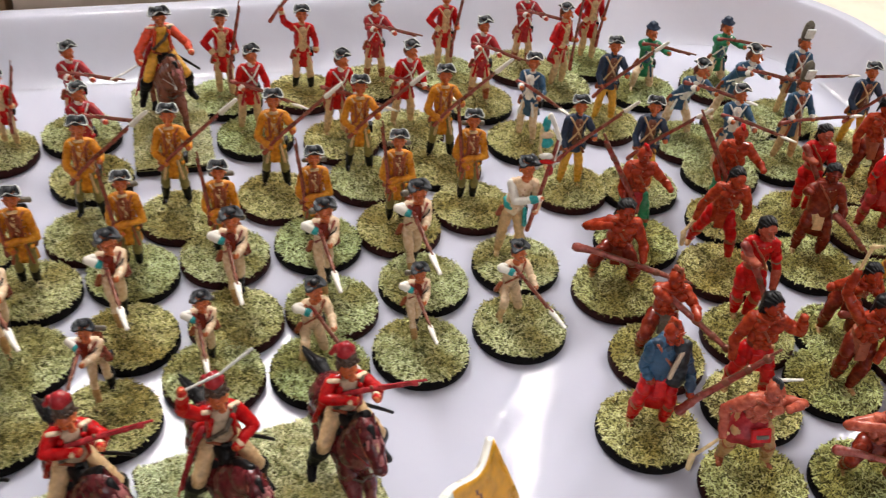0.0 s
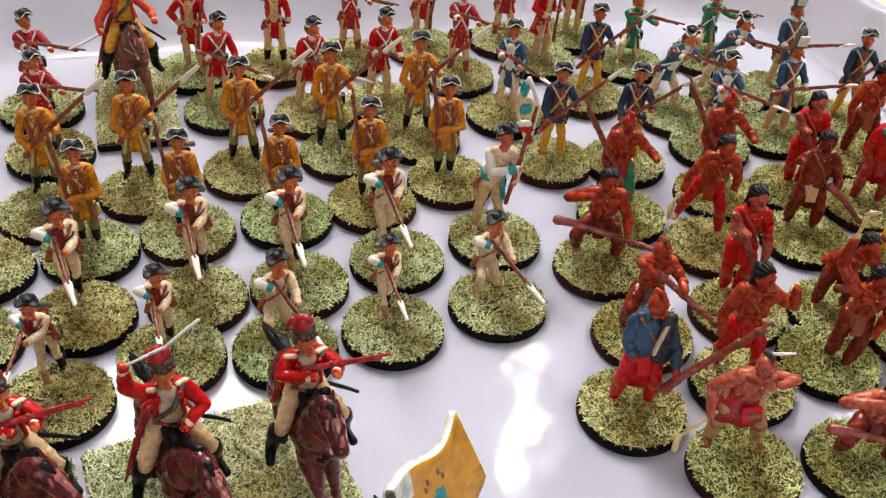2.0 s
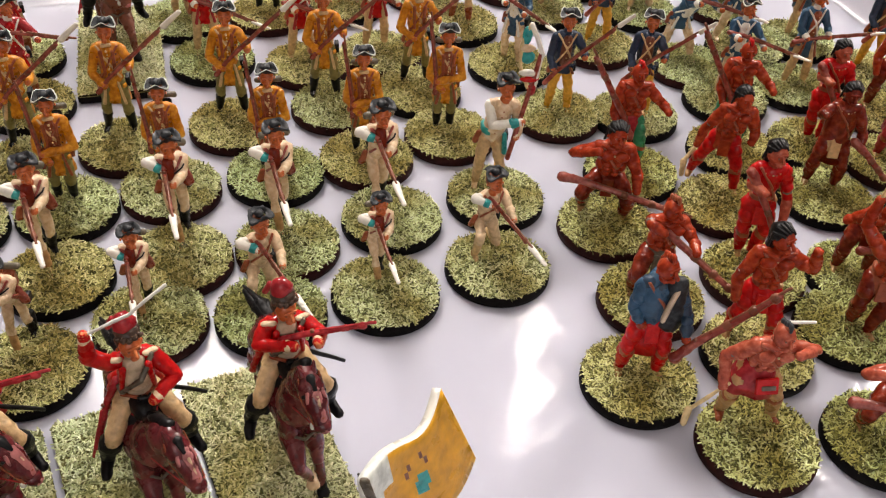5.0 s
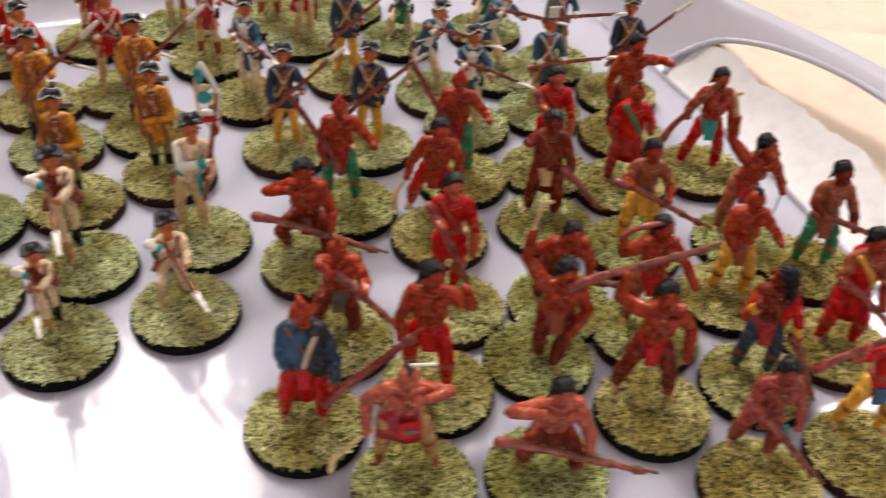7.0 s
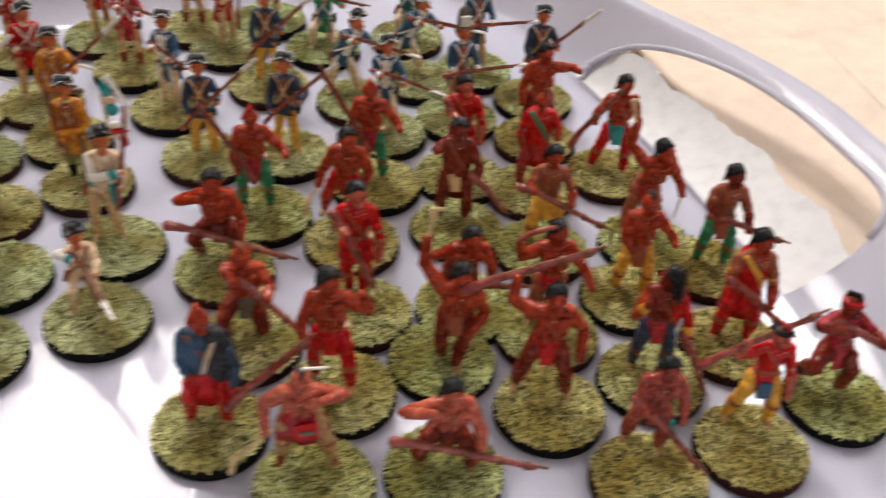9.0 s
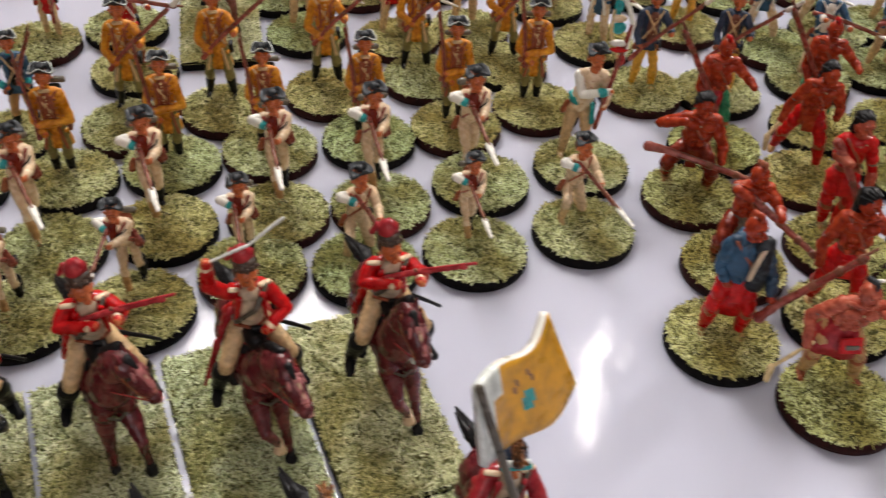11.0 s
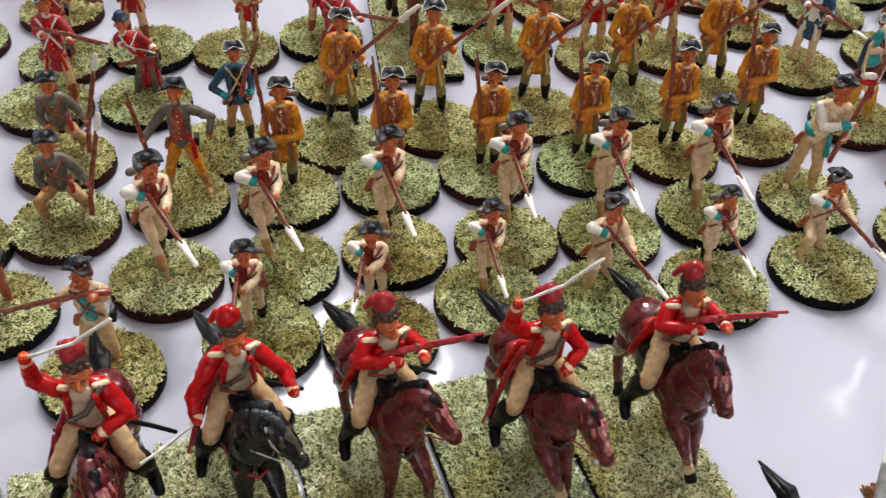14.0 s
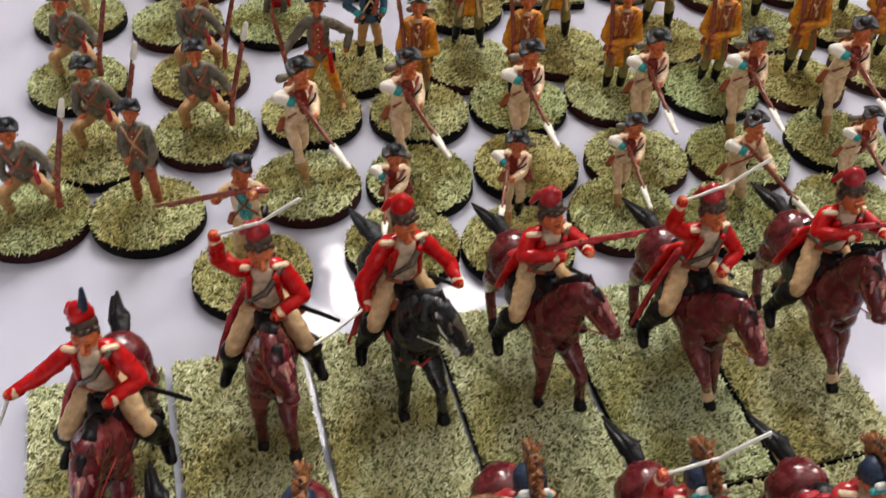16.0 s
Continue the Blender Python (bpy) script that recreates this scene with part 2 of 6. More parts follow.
X0, X1, Y0, Y1, ZF, ZC = WEST, 1.7, SOUTH, NORTH, -0.76, 1.95
structure("floor", box_bm(X0 - 0.1, X1 + 0.1, Y0 - 0.1, Y1 + 0.1, ZF - 0.05, ZF), floor_wood, "brown boarded floor of the room")
structure("ceiling", box_bm(X0 - 0.1, X1 + 0.1, Y0 - 0.1, Y1 + 0.1, ZC, ZC + 0.05), ceiling_paint, "plain white painted ceiling of the room")
structure("wall_west", box_bm(X0 - 0.1, X0, Y0, Y1, ZF, ZC), wall_paint, "plain light beige painted wall")
structure("wall_east", box_bm(X1, X1 + 0.1, Y0 - 0.1, Y1, ZF, ZC), wall_paint, "plain light beige painted wall")


def wall_with_openings(name, along, at, lo, hi, openings, label):
    """A wall of thickness 0.1 built round its openings, as one mesh."""
    me_bm = bmesh.new()
    cuts = sorted(openings)
    spans, here = [], lo
    for a, b, z0, z1 in cuts:
        spans += [(here, a, ZF, ZC), (a, b, ZF, z0), (a, b, z1, ZC)]
        here = b
    spans.append((here, hi, ZF, ZC))
    for a, b, z0, z1 in spans:
        c = ((a + b) / 2, at + 0.05, (z0 + z1) / 2) if along == "x" else (at - 0.05, (a + b) / 2, (z0 + z1) / 2)
        s = (b - a, 0.1, z1 - z0) if along == "x" else (0.1, b - a, z1 - z0)
        bmesh.ops.create_cube(me_bm, size=1, matrix=Matrix.Translation(c) @ Matrix.Diagonal((*s, 1)))
    return structure(name, me_bm, wall_paint, label)


wall_with_openings("wall_north", "x", NORTH, X0 - 0.1, X1 + 0.1, WINDOWS, "light beige wall with high narrow windows")
# this opening is added only to let the fill lamp through
wall_with_openings("wall_south", "x", SOUTH - 0.1, X0 - 0.1, X1, [(-0.92, 0.32, 0.48, 1.42)], "light beige wall with an opening added for the fill lamp")

# ---- table ----
table = tagged(new("table"), "dark reddish brown wooden table under the tray", "table")
obj("tabletop", box_bm(-0.75, 0.75, -0.55, 0.6, -0.036, -0.006, 0.004), table_wood, table)
for lx in (-0.68, 0.68):
    for ly in (-0.48, 0.53):
        obj("leg", box_bm(lx - 0.03, lx + 0.03, ly - 0.03, ly + 0.03, ZF, -0.036, 0.004), table_wood, table)

# ---- tray ----
tray = tagged(new("tray"), "shallow white glossy plastic tray with a ragged handle slot", "tray")
def bulge(y):
    """How far the handle end pushes the side wall outwards: full along the slot, less towards the corners."""
    d = (y + 0.03) / 0.14 if y > -0.03 else (-0.045 - y) / 0.17
    return 0.5 + 0.5 * math.cos(math.pi * min(1, max(0, d)))


def outline(s):
    """The tray's outline at height share s (0 foot, 1 rim), from the back wall round the corner along the side wall."""
    yb = 0.118 + 0.027 * s
    xs = lambda y: 0.168 + 0.011 * s + (0.010 + 0.0295 * s) * bulge(y)
    rc = 0.042 + 0.027 * s
    pts = [(-0.27 + i * 0.02, yb) for i in range(20)]
    cx, cy = xs(yb - rc) - rc, yb - rc
    pts += [(cx + rc * math.sin(a), cy + rc * math.cos(a)) for a in [radians(3 * i) for i in range(30)]]
    start = cy
    pts += [(xs(y), y) for y in [start + (-0.24 - start) * k / 260 for k in range(1, 261)]]
    return pts


RIM, BACK_RIM = 0.0225, 0.0155


def profile(s, rim):
    """Height over the floor at share s: a fillet, a sloping wall, a flat rim."""
    return rim * (1 - (1 - min(1.0, s / 0.94) ** 1.6) ** 1.3)


def wall_point(i, s):
    a, b = FOOT[i], TOP[i]
    return Vector((a[0] + (b[0] - a[0]) * s, a[1] + (b[1] - a[1]) * s, profile(s, BACK_RIM + (RIM - BACK_RIM) * min(1, max(0, (i - 18) / 40)))))


FOOT, TOP = outline(0), outline(1)
COUNT = min(len(FOOT), len(TOP))
FOOT, TOP = FOOT[:COUNT], TOP[:COUNT]
STRIP_FOOT = 0.015
SLOT_A, SLOT_B = 0.044, -0.067


def slot(i):
    """The slot's lower and upper share at column i, or None."""
    y = FOOT[i][1]
    if i < 50 or not SLOT_B < y < SLOT_A:
        return None
    u = (y - SLOT_B) / (SLOT_A - SLOT_B) * 2 - 1
    e = (1 - abs(u) ** (2.4 if u > 0 else 11)) ** 0.5
    rag = 0.018 * noise.noise((y * 260, 0, 0)) + 0.050 * noise.noise((y * 70, 3, 0)) + 0.010 * noise.noise((y * 900, 7, 0))
    low = 0.46 + 0.05 * e + (rag + 0.5 * max(0, u - 0.55)) * e
    return low, max(low + 0.01, 0.46 + 0.37 * e)


def tray_walls():
    """The wall from foot to turned-down rim, in one skin broken only by the slot."""
    bm = bmesh.new()
    for lower in (True, False):
        cols, steps = [], 22
        for i in range(COUNT):
            g = slot(i)
            lo, hi = g if g else (0.46, 0.46)
            lo = STRIP_FOOT if g else lo
            a, b = (0.0, lo) if lower else (hi, 1.0)
            cols.append([bm.verts.new(wall_point(i, a + (b - a) * k / steps)) for k in range(steps + 1)])
            if not lower:
                end = wall_point(i, 1.0)
                out = Vector((TOP[i][0] - FOOT[i][0], TOP[i][1] - FOOT[i][1], 0)).normalized()
                cols[-1] += [bm.verts.new(end + out * 0.003 + Vector((0, 0, 0.0004))), bm.verts.new(end + out * 0.005 + Vector((0, 0, -0.0012))), bm.verts.new(end + out * 0.0055 + Vector((0, 0, -0.006)))]
        for i, (a, b) in enumerate(zip(cols, cols[1:])):
            if lower and bool(slot(i)) != bool(slot(i + 1)):
                continue
            for k in range(len(a) - 1):
                bm.faces.new((a[k], a[k + 1], b[k + 1], b[k]))
    bmesh.ops.remove_doubles(bm, verts=bm.verts[:], dist=1e-6)
    bmesh.ops.recalc_face_normals(bm, faces=bm.faces[:])
    return face_up(bm)


def face_up(bm):
    """Turns an open sheet's faces so that they look upwards."""
    bm.normal_update()
    if sum(f.normal.z for f in bm.faces) < 0:
        bmesh.ops.reverse_faces(bm, faces=bm.faces[:])
    return bm


w = obj("side_wall", tray_walls(), plastic, tray, smooth=True)
sol = w.modifiers.new("thickness", "SOLIDIFY")
sol.thickness, sol.offset = 0.0016, -1
w.modifiers.new("crease", "EDGE_SPLIT").split_angle = radians(60)


def tray_floor():
    bm = bmesh.new()
    ring = [bm.verts.new((x, y, 0.0)) for x, y in FOOT[::3] + [FOOT[-1]]]
    ring += [bm.verts.new((-0.27, -0.24, 0.0))]
    f = bm.faces.new(ring)
    ext = bmesh.ops.extrude_face_region(bm, geom=[f])
    bmesh.ops.translate(bm, verts=[v for v in ext["geom"] if isinstance(v, bmesh.types.BMVert)], vec=(0, 0, -0.0045))
    bmesh.ops.recalc_face_normals(bm, faces=bm.faces[:])
    return bm


obj("tray_floor", tray_floor(), plastic, tray)


def tube(points, r, sides=10):
    """A round bead along points."""
    bm = bmesh.new()
    rings = []
    for i, p in enumerate(points):
        d = (points[min(i + 1, len(points) - 1)] - points[max(i - 1, 0)]).normalized()
        side = d.orthogonal().normalized() if not rings else (last - d * last.dot(d)).normalized()
        last = side
        up = d.cross(side)
        rings.append([bm.verts.new(p + (side * math.cos(a) + up * math.sin(a)) * r) for a in [2 * math.pi * k / sides for k in range(sides)]])
    for a, b in zip(rings, rings[1:]):
        for k in range(sides):
            bm.faces.new((a[k], a[(k + 1) % sides], b[(k + 1) % sides], b[k]))
    for r_ in (rings[0], rings[-1]):
        bm.faces.new(r_)
    bmesh.ops.recalc_face_normals(bm, faces=bm.faces[:])
    return bm


columns = [i for i in range(COUNT) if slot(i)]
left = columns[0]
arc = [wall_point(left - 1 - int(3 * math.sin(math.pi * k / 14)), 0.04 + 0.42 * k / 14) + Vector((-0.0006, 0, 0.0010)) for k in range(15)]
obj("handle_bead", tube(arc + [wall_point(i, slot(i)[1]) for i in columns], 0.0010), plastic, tray, smooth=True)


def frosted_strip():
    """The rough pale strip left standing under the slot, with a torn upper edge."""
    bm = bmesh.new()
    rows = []
    ends = [columns[0] - 1] + columns + [columns[-1] + 1]
    for i in ends:
        top = slot(i)[0] if slot(i) else 0.46
        rows.append([bm.verts.new(wall_point(i, STRIP_FOOT + (top - STRIP_FOOT) * k / 14)) for k in range(15)])
    for a, b in zip(rows, rows[1:]):
        for k in range(14):
            bm.faces.new((a[k], a[k + 1], b[k + 1], b[k]))
    low = [bm.verts.new(wall_point(i, STRIP_FOOT)) for i in ends]
    foot = [bm.verts.new(wall_point(i, 0.0)) for i in (ends[0], ends[-1])]
    for pair, at in (((low[0], low[1]), foot[0]), ((low[-2], low[-1]), foot[1])):
        bm.faces.new((*pair, at))
    return face_up(bm)


strip = obj("torn_strip", frosted_strip(), frosted, tray, "pale frosted plastic strip with a torn edge", smooth=True)
sol = strip.modifiers.new("thickness", "SOLIDIFY")
sol.thickness, sol.offset = 0.0016, -1
strip.modifiers.new("crease", "EDGE_SPLIT").split_angle = radians(60)
obj("front_wall", box_bm(-0.275, 0.18, -0.245, -0.2405, -0.002, 0.02, 0.001), plastic, tray)
obj("end_wall", box_bm(-0.2745, -0.2705, -0.24, 0.122, -0.002, 0.02, 0.001), plastic, tray)

# ---- things round the tray ----
def paper(name, corners, z, lift, label):
    """A sheet of card with a gentle lift along one side."""
    bm = bmesh.new()
    a, b, c, d = [Vector((x, y, 0)) for x, y in corners]
    nu = 16
    rows = []
    for i in range(nu + 1):
        u = i / nu
        row = []
        for j in range(nu + 1):
            v = j / nu
            p = a.lerp(b, u).lerp(d.lerp(c, u), v)
            row.append(bm.verts.new((p.x, p.y, z + lift * u * u + 0.001 * noise.noise((u * 3, v * 3, z * 99)))))
        rows.append(row)
    for i in range(nu):
        for j in range(nu):
            bm.faces.new((rows[i][j], rows[i + 1][j], rows[i + 1][j + 1], rows[i][j + 1]))
    ob = obj(name, bm, card, smooth=True)
    so = ob.modifiers.new("thickness", "SOLIDIFY")
    so.thickness, so.offset = 0.001, -1
    return tagged(ob, label, "card")


paper("card_sheet", ((0.0, -0.2), (0.148, -0.2), (0.54, 0.32), (0.10, 0.32)), -0.0048, 0.0, "large cream card sheet lying on the table under the tray")
paper("card_piece", ((0.200, -0.115), (0.252, -0.085), (0.268, 0.045), (0.205, 0.085)), -0.0005, 0.004, "smaller pale peach card lying beside the tray")


def lidless_box(name, x0, x1, y0, y1, z0, z1, mat, label):
    thing = tagged(new(name), label, "box")
    t = 0.003
    for nm, e in (("panel", (x0, x1, y0, y0 + t)), ("panel", (x0, x1, y1 - t, y1)), ("panel", (x0, x0 + t, y0 + t, y1 - t)), ("panel", (x1 - t, x1, y0 + t, y1 - t))):
        obj(nm, box_bm(*e, z0 + t, z1, 0.0006), mat, thing)
    obj("bottom", box_bm(x0, x1, y0, y1, z0, z0 + t), mat, thing)
    return thing


lidless_box("cardboard_box", -0.124, 0.03, 0.160, 0.42, -0.006, 0.032, card, "pale cardboard box standing behind the tray")
lidless_box("carton", -0.42, -0.127, 0.160, 0.40, -0.006, 0.07, cardboard, "brown cardboard carton standing behind the tray")

# ---- miniatures: sculpting tools, in millimetres ----
MM = 0.001
V = Vector


BARE = ("flesh", "pinkish", "copper", "rust", "clay", "bay", "brown", "blackhorse")


class Sculpt:
    """Gathers rounded forms of several paints into one mesh."""

    def __init__(self, bulk=1.0):
        self.bm, self.mats, self.bulk = bmesh.new(), [], bulk

    def slot(self, mat):
        m = M[mat]
        if m not in self.mats:
            self.mats.append(m)
        return self.mats.index(m)

    def skin(self, rings, mat, close=True):
        bm, k = self.bm, self.slot(mat)
        lay = bm.verts.layers.float.get("stout") or bm.verts.layers.float.new("stout")
        vr = []
        n = len(rings[0])
        for ring in rings:
            mid = sum((V(p) for p in ring), V()) / n
            stout = min(1.0, max(0.0, min((V(p) - mid).length for p in ring) - 0.35) / 1.1)
            vr.append([bm.verts.new(p) for p in ring])
            for v in vr[-1]:
                v[lay] = stout
        for a, b in zip(vr, vr[1:]):
            for i in range(n):
                f = bm.faces.new((a[i], a[(i + 1) % n], b[(i + 1) % n], b[i]))
                f.material_index, f.smooth = k, True
        if close:
            for ring, c in ((vr[0], -1), (vr[-1], 1)):
                f = bm.faces.new(ring if c > 0 else ring[::-1])
                f.material_index, f.smooth = k, True

    def limb(self, p0, p1, r0, r1, mat, sides=0, flat=1.0):
        """A tapered limb with rounded ends, swelling like muscle or creased like cloth; flat squeezes it front to back."""
        p0, p1, r0, r1 = V(p0), V(p1), r0 * self.bulk, r1 * self.bulk
        stout = min(r0, r1) > 0.7
        sides = max(sides, 14) if stout else sides or 8
        d = (p1 - p0)
        ln = max(d.length, 1e-3)
        d /= ln
        ref = V((1, 0, 0)) if abs(d.x) < 0.8 else V((0, 1, 0))
        side = (ref - d * ref.dot(d)).normalized()
        up = d.cross(side)
        bare = mat in BARE
        swell, crease = (0.14 if bare else 0.04, 0.015 if bare else 0.055) if stout else (0, 0)
        prof = [(-0.85 * r0, 0.5 * r0), (-0.45 * r0, 0.87 * r0), (0, r0)]
        steps = int(ln / 0.75) if stout else int(ln / 3)
        prof += [(ln * q / (steps + 1), (r0 + (r1 - r0) * q / (steps + 1)) * (1 + swell * math.sin(math.pi * (q / (steps + 1)) ** 0.8))) for q in range(1, steps + 1)]
        prof += [(ln, r1), (ln + 0.45 * r1, 0.87 * r1), (ln + 0.85 * r1, 0.5 * r1)]
        rings = []
        for h, r in prof:
            rings.append([p0 + d * h + (side * math.cos(a) + up * math.sin(a) * flat) * r * (1 + crease * math.sin(2.5 * h + 2 * a + 7 * p0.x)) for a in [2 * math.pi * i / sides for i in range(sides)]])
        self.skin(rings, mat)

    def ball(self, c, rx, ry, rz, mat, sides=12, rows=9):
        c, rx, ry, rz = V(c), rx * self.bulk, ry * self.bulk, rz * self.bulk
        rings = []
        for j in range(1, rows):
            a = math.pi * j / rows
            rings.append([c + V((rx * math.sin(a) * math.cos(b), ry * math.sin(a) * math.sin(b), -rz * math.cos(a))) for b in [2 * math.pi * i / sides for i in range(sides)]])
        self.skin(rings, mat)

    def lathe(self, centres, radii, mat, sides=24, pleat=0.0):
        """Rings round given centres, each with an x and y radius."""
        rings = []
        for n, (c, (rx, ry)) in enumerate(zip(centres, radii)):
            w, rx, ry = pleat * n / max(1, len(centres) - 1), rx * self.bulk, ry * self.bulk
            rings.append([V(c) + V((rx * (1 + w * math.cos(5 * a)) * math.cos(a), ry * (1 + w * math.cos(5 * a)) * math.sin(a), 0)) for a in [2 * math.pi * i / sides for i in range(sides)]])
        self.skin(rings, mat)

    def slab(self, c, size, mat, turn=(0, 0, 0)):
        k = self.slot(mat)
        tmp = bmesh.new()
        bmesh.ops.create_cube(tmp, size=1, matrix=Matrix.Diagonal((*size, 1)))
        bmesh.ops.bevel(tmp, geom=tmp.edges[:], offset=min(size) * 0.22, segments=1, affect="EDGES")
        m = pose(*c, *turn)
        vs = [self.bm.verts.new(m @ v.co) for v in tmp.verts]
        for f in tmp.faces:
            g = self.bm.faces.new([vs[v.index] for v in f.verts])
            g.material_index = k
        tmp.free()

    def ribbon(self, pts, w, mat):
        for a, b in zip(pts, pts[1:]):
            self.limb(a, b, w, w, mat, sides=5)

    def tricorn(self, c, mat, lace, turn=0.0, size=1.0):
        """A three-cornered hat: crown, and a brim turned up on three sides, edged with lace."""
        c = V(c)
        self.ball(c + V((0, 0, 0.7)), 2.0 * size, 2.1 * size, 1.5 * size, mat)
        n = 24

        def edge(r, h, grow):
            out = []
            for i in range(n):
                a = 2 * math.pi * i / n
                k = 0.5 + 0.5 * math.cos(3 * (a - math.radians(90 + turn)))
                rad = (r + grow * (1.15 * k)) * size
                out.append(c + V((rad * math.cos(a), rad * math.sin(a), h + (1 - k) * 1.25 * grow * size - 0.25 * k * grow)))
            return out

        self.skin([edge(1.9, -0.35, 0), edge(2.3, -0.3, 0.6), edge(2.7, -0.1, 1.15), edge(2.65, 0.2, 1.15), edge(2.2, 0.0, 0.6), edge(1.9, 0.2, 0)], mat, close=False)
        if lace:
            self.skin([edge(2.72, 0.06, 1.17), edge(2.77, 0.14, 1.18), edge(2.70, 0.26, 1.17), edge(2.62, 0.22, 1.14)], lace, close=False)

    def musket(self, butt, muzzle, bayonet=6.0, stock="stock", blade="white", thick=1.0):
        butt, muzzle = V(butt), V(muzzle)
        d = (muzzle - butt).normalized()
        drop = V((0, 0, -1)) - d * d.dot(V((0, 0, -1)))
        drop = drop.normalized() if drop.length > 0.1 else V((0, -1, 0))
        self.limb(butt + drop * 0.7, butt + d * 4.5, 0.98 * thick, 0.72 * thick, stock, sides=8)
        self.limb(butt + d * 4, muzzle - d * 1.5, 0.75 * thick, 0.58 * thick, stock, sides=7)
        self.limb(butt + d * 7 - drop * 0.5, muzzle + d * 0.8 - drop * 0.35, 0.42, 0.36, "brown" if stock == "stock" else stock, sides=6)
        for q in (0.5, 0.72, 0.9):
            p = butt.lerp(muzzle, q)
            self.limb(p - d * 0.3, p + d * 0.3, 0.78 * thick, 0.78 * thick, "brown" if stock == "stock" else stock, sides=7)
        self.ball(butt + d * 5.6 - drop * 0.5, 0.6, 0.6, 0.6, "brown", 6, 5)
        if bayonet:
            self.limb(muzzle + d * 0.3, muzzle + d * bayonet * 0.85, 1.1, 0.75, blade, sides=7, flat=0.6)

    def sabre(self, hand, tip, bend=1.2):
        hand, tip = V(hand), V(tip)
        mid = hand.lerp(tip, 0.55) + V((0, 0, -bend))
        self.ribbon([hand, mid, tip], 0.38, "steel")
        self.ball(hand, 0.9, 0.9, 0.7, "steel", 8, 5)

    def finish(self, name, rough=0.17):
        """Rough casting: every form is pushed in and out along its own skin, then the whole is shaken a little."""
        bm = self.bm
        bmesh.ops.recalc_face_normals(bm, faces=bm.faces[:])
        bm.normal_update()
        lay = bm.verts.layers.float.get("stout")
        for v in bm.verts:
            q, k = v.co.copy(), v[lay] if lay else 0.0
            fold = 0.34 - abs(noise.noise((q.x * 0.62, q.y * 0.62, q.z * 0.34 + q.x * 0.2)))
            lump = noise.noise(q * 0.6 + V((9, 3, 1)))
            push = v.normal * k * (0.50 * fold + 0.16 * lump)
            v.co = (q + push + V(noise.noise_vector(q * 0.9)) * rough * 0.8 + V(noise.noise_vector(q * 1.9)) * rough * 0.4) * MM
        me = bpy.data.meshes.new(name)
        bm.to_mesh(me)
        bm.free()
        for m in self.mats:
            me.materials.append(m)
        return me


def joint(a, b, bend):
    """Where an elbow or knee falls between two points."""
    return (V(a) + V(b)) / 2 + V(bend)


def face(s, head, skin, turn=0.0, hair="brown"):
    """Head with nose, brow, ears and hair; turn in degrees, 0 looks along -y."""
    head = V(head)
    r = math.radians(turn)
    f, side = V((math.sin(r), -math.cos(r), 0)), V((math.cos(r), math.sin(r), 0))
    s.ball(head, 2.2, 2.35, 2.8, skin)
    s.limb(head + f * 1.9 + V((0, 0, 0.5)), head + f * 2.65 + V((0, 0, -0.35)), 0.34, 0.5, skin, 6)
    s.limb(head + f * 1.75 - side * 1.0 + V((0, 0, 0.75)), head + f * 1.75 + side * 1.0 + V((0, 0, 0.75)), 0.26, 0.26, skin, 6)
    s.ball(head + f * 1.45 + V((0, 0, -1.6)), 0.95, 0.95, 0.75, skin, 8, 5)
    for k in (-1, 1):
        s.ball(head + side * 1.95 * k - f * 0.3 + V((0, 0, -0.2)), 0.3, 0.42, 0.6, skin, 6, 5)
        s.ball(head + f * 1.86 + side * 0.78 * k + V((0, 0, 0.30)), 0.3, 0.24, 0.17, "brown", 6, 4)
    if hair:
        s.ball(head - f * 0.9 + V((0, 0, 0.2)), 2.4, 2.3, 2.6, hair)
        s.ball(head - f * 2.2 + V((0, 0, -1.5)), 0.8, 0.8, 1.3, hair, 8, 5)


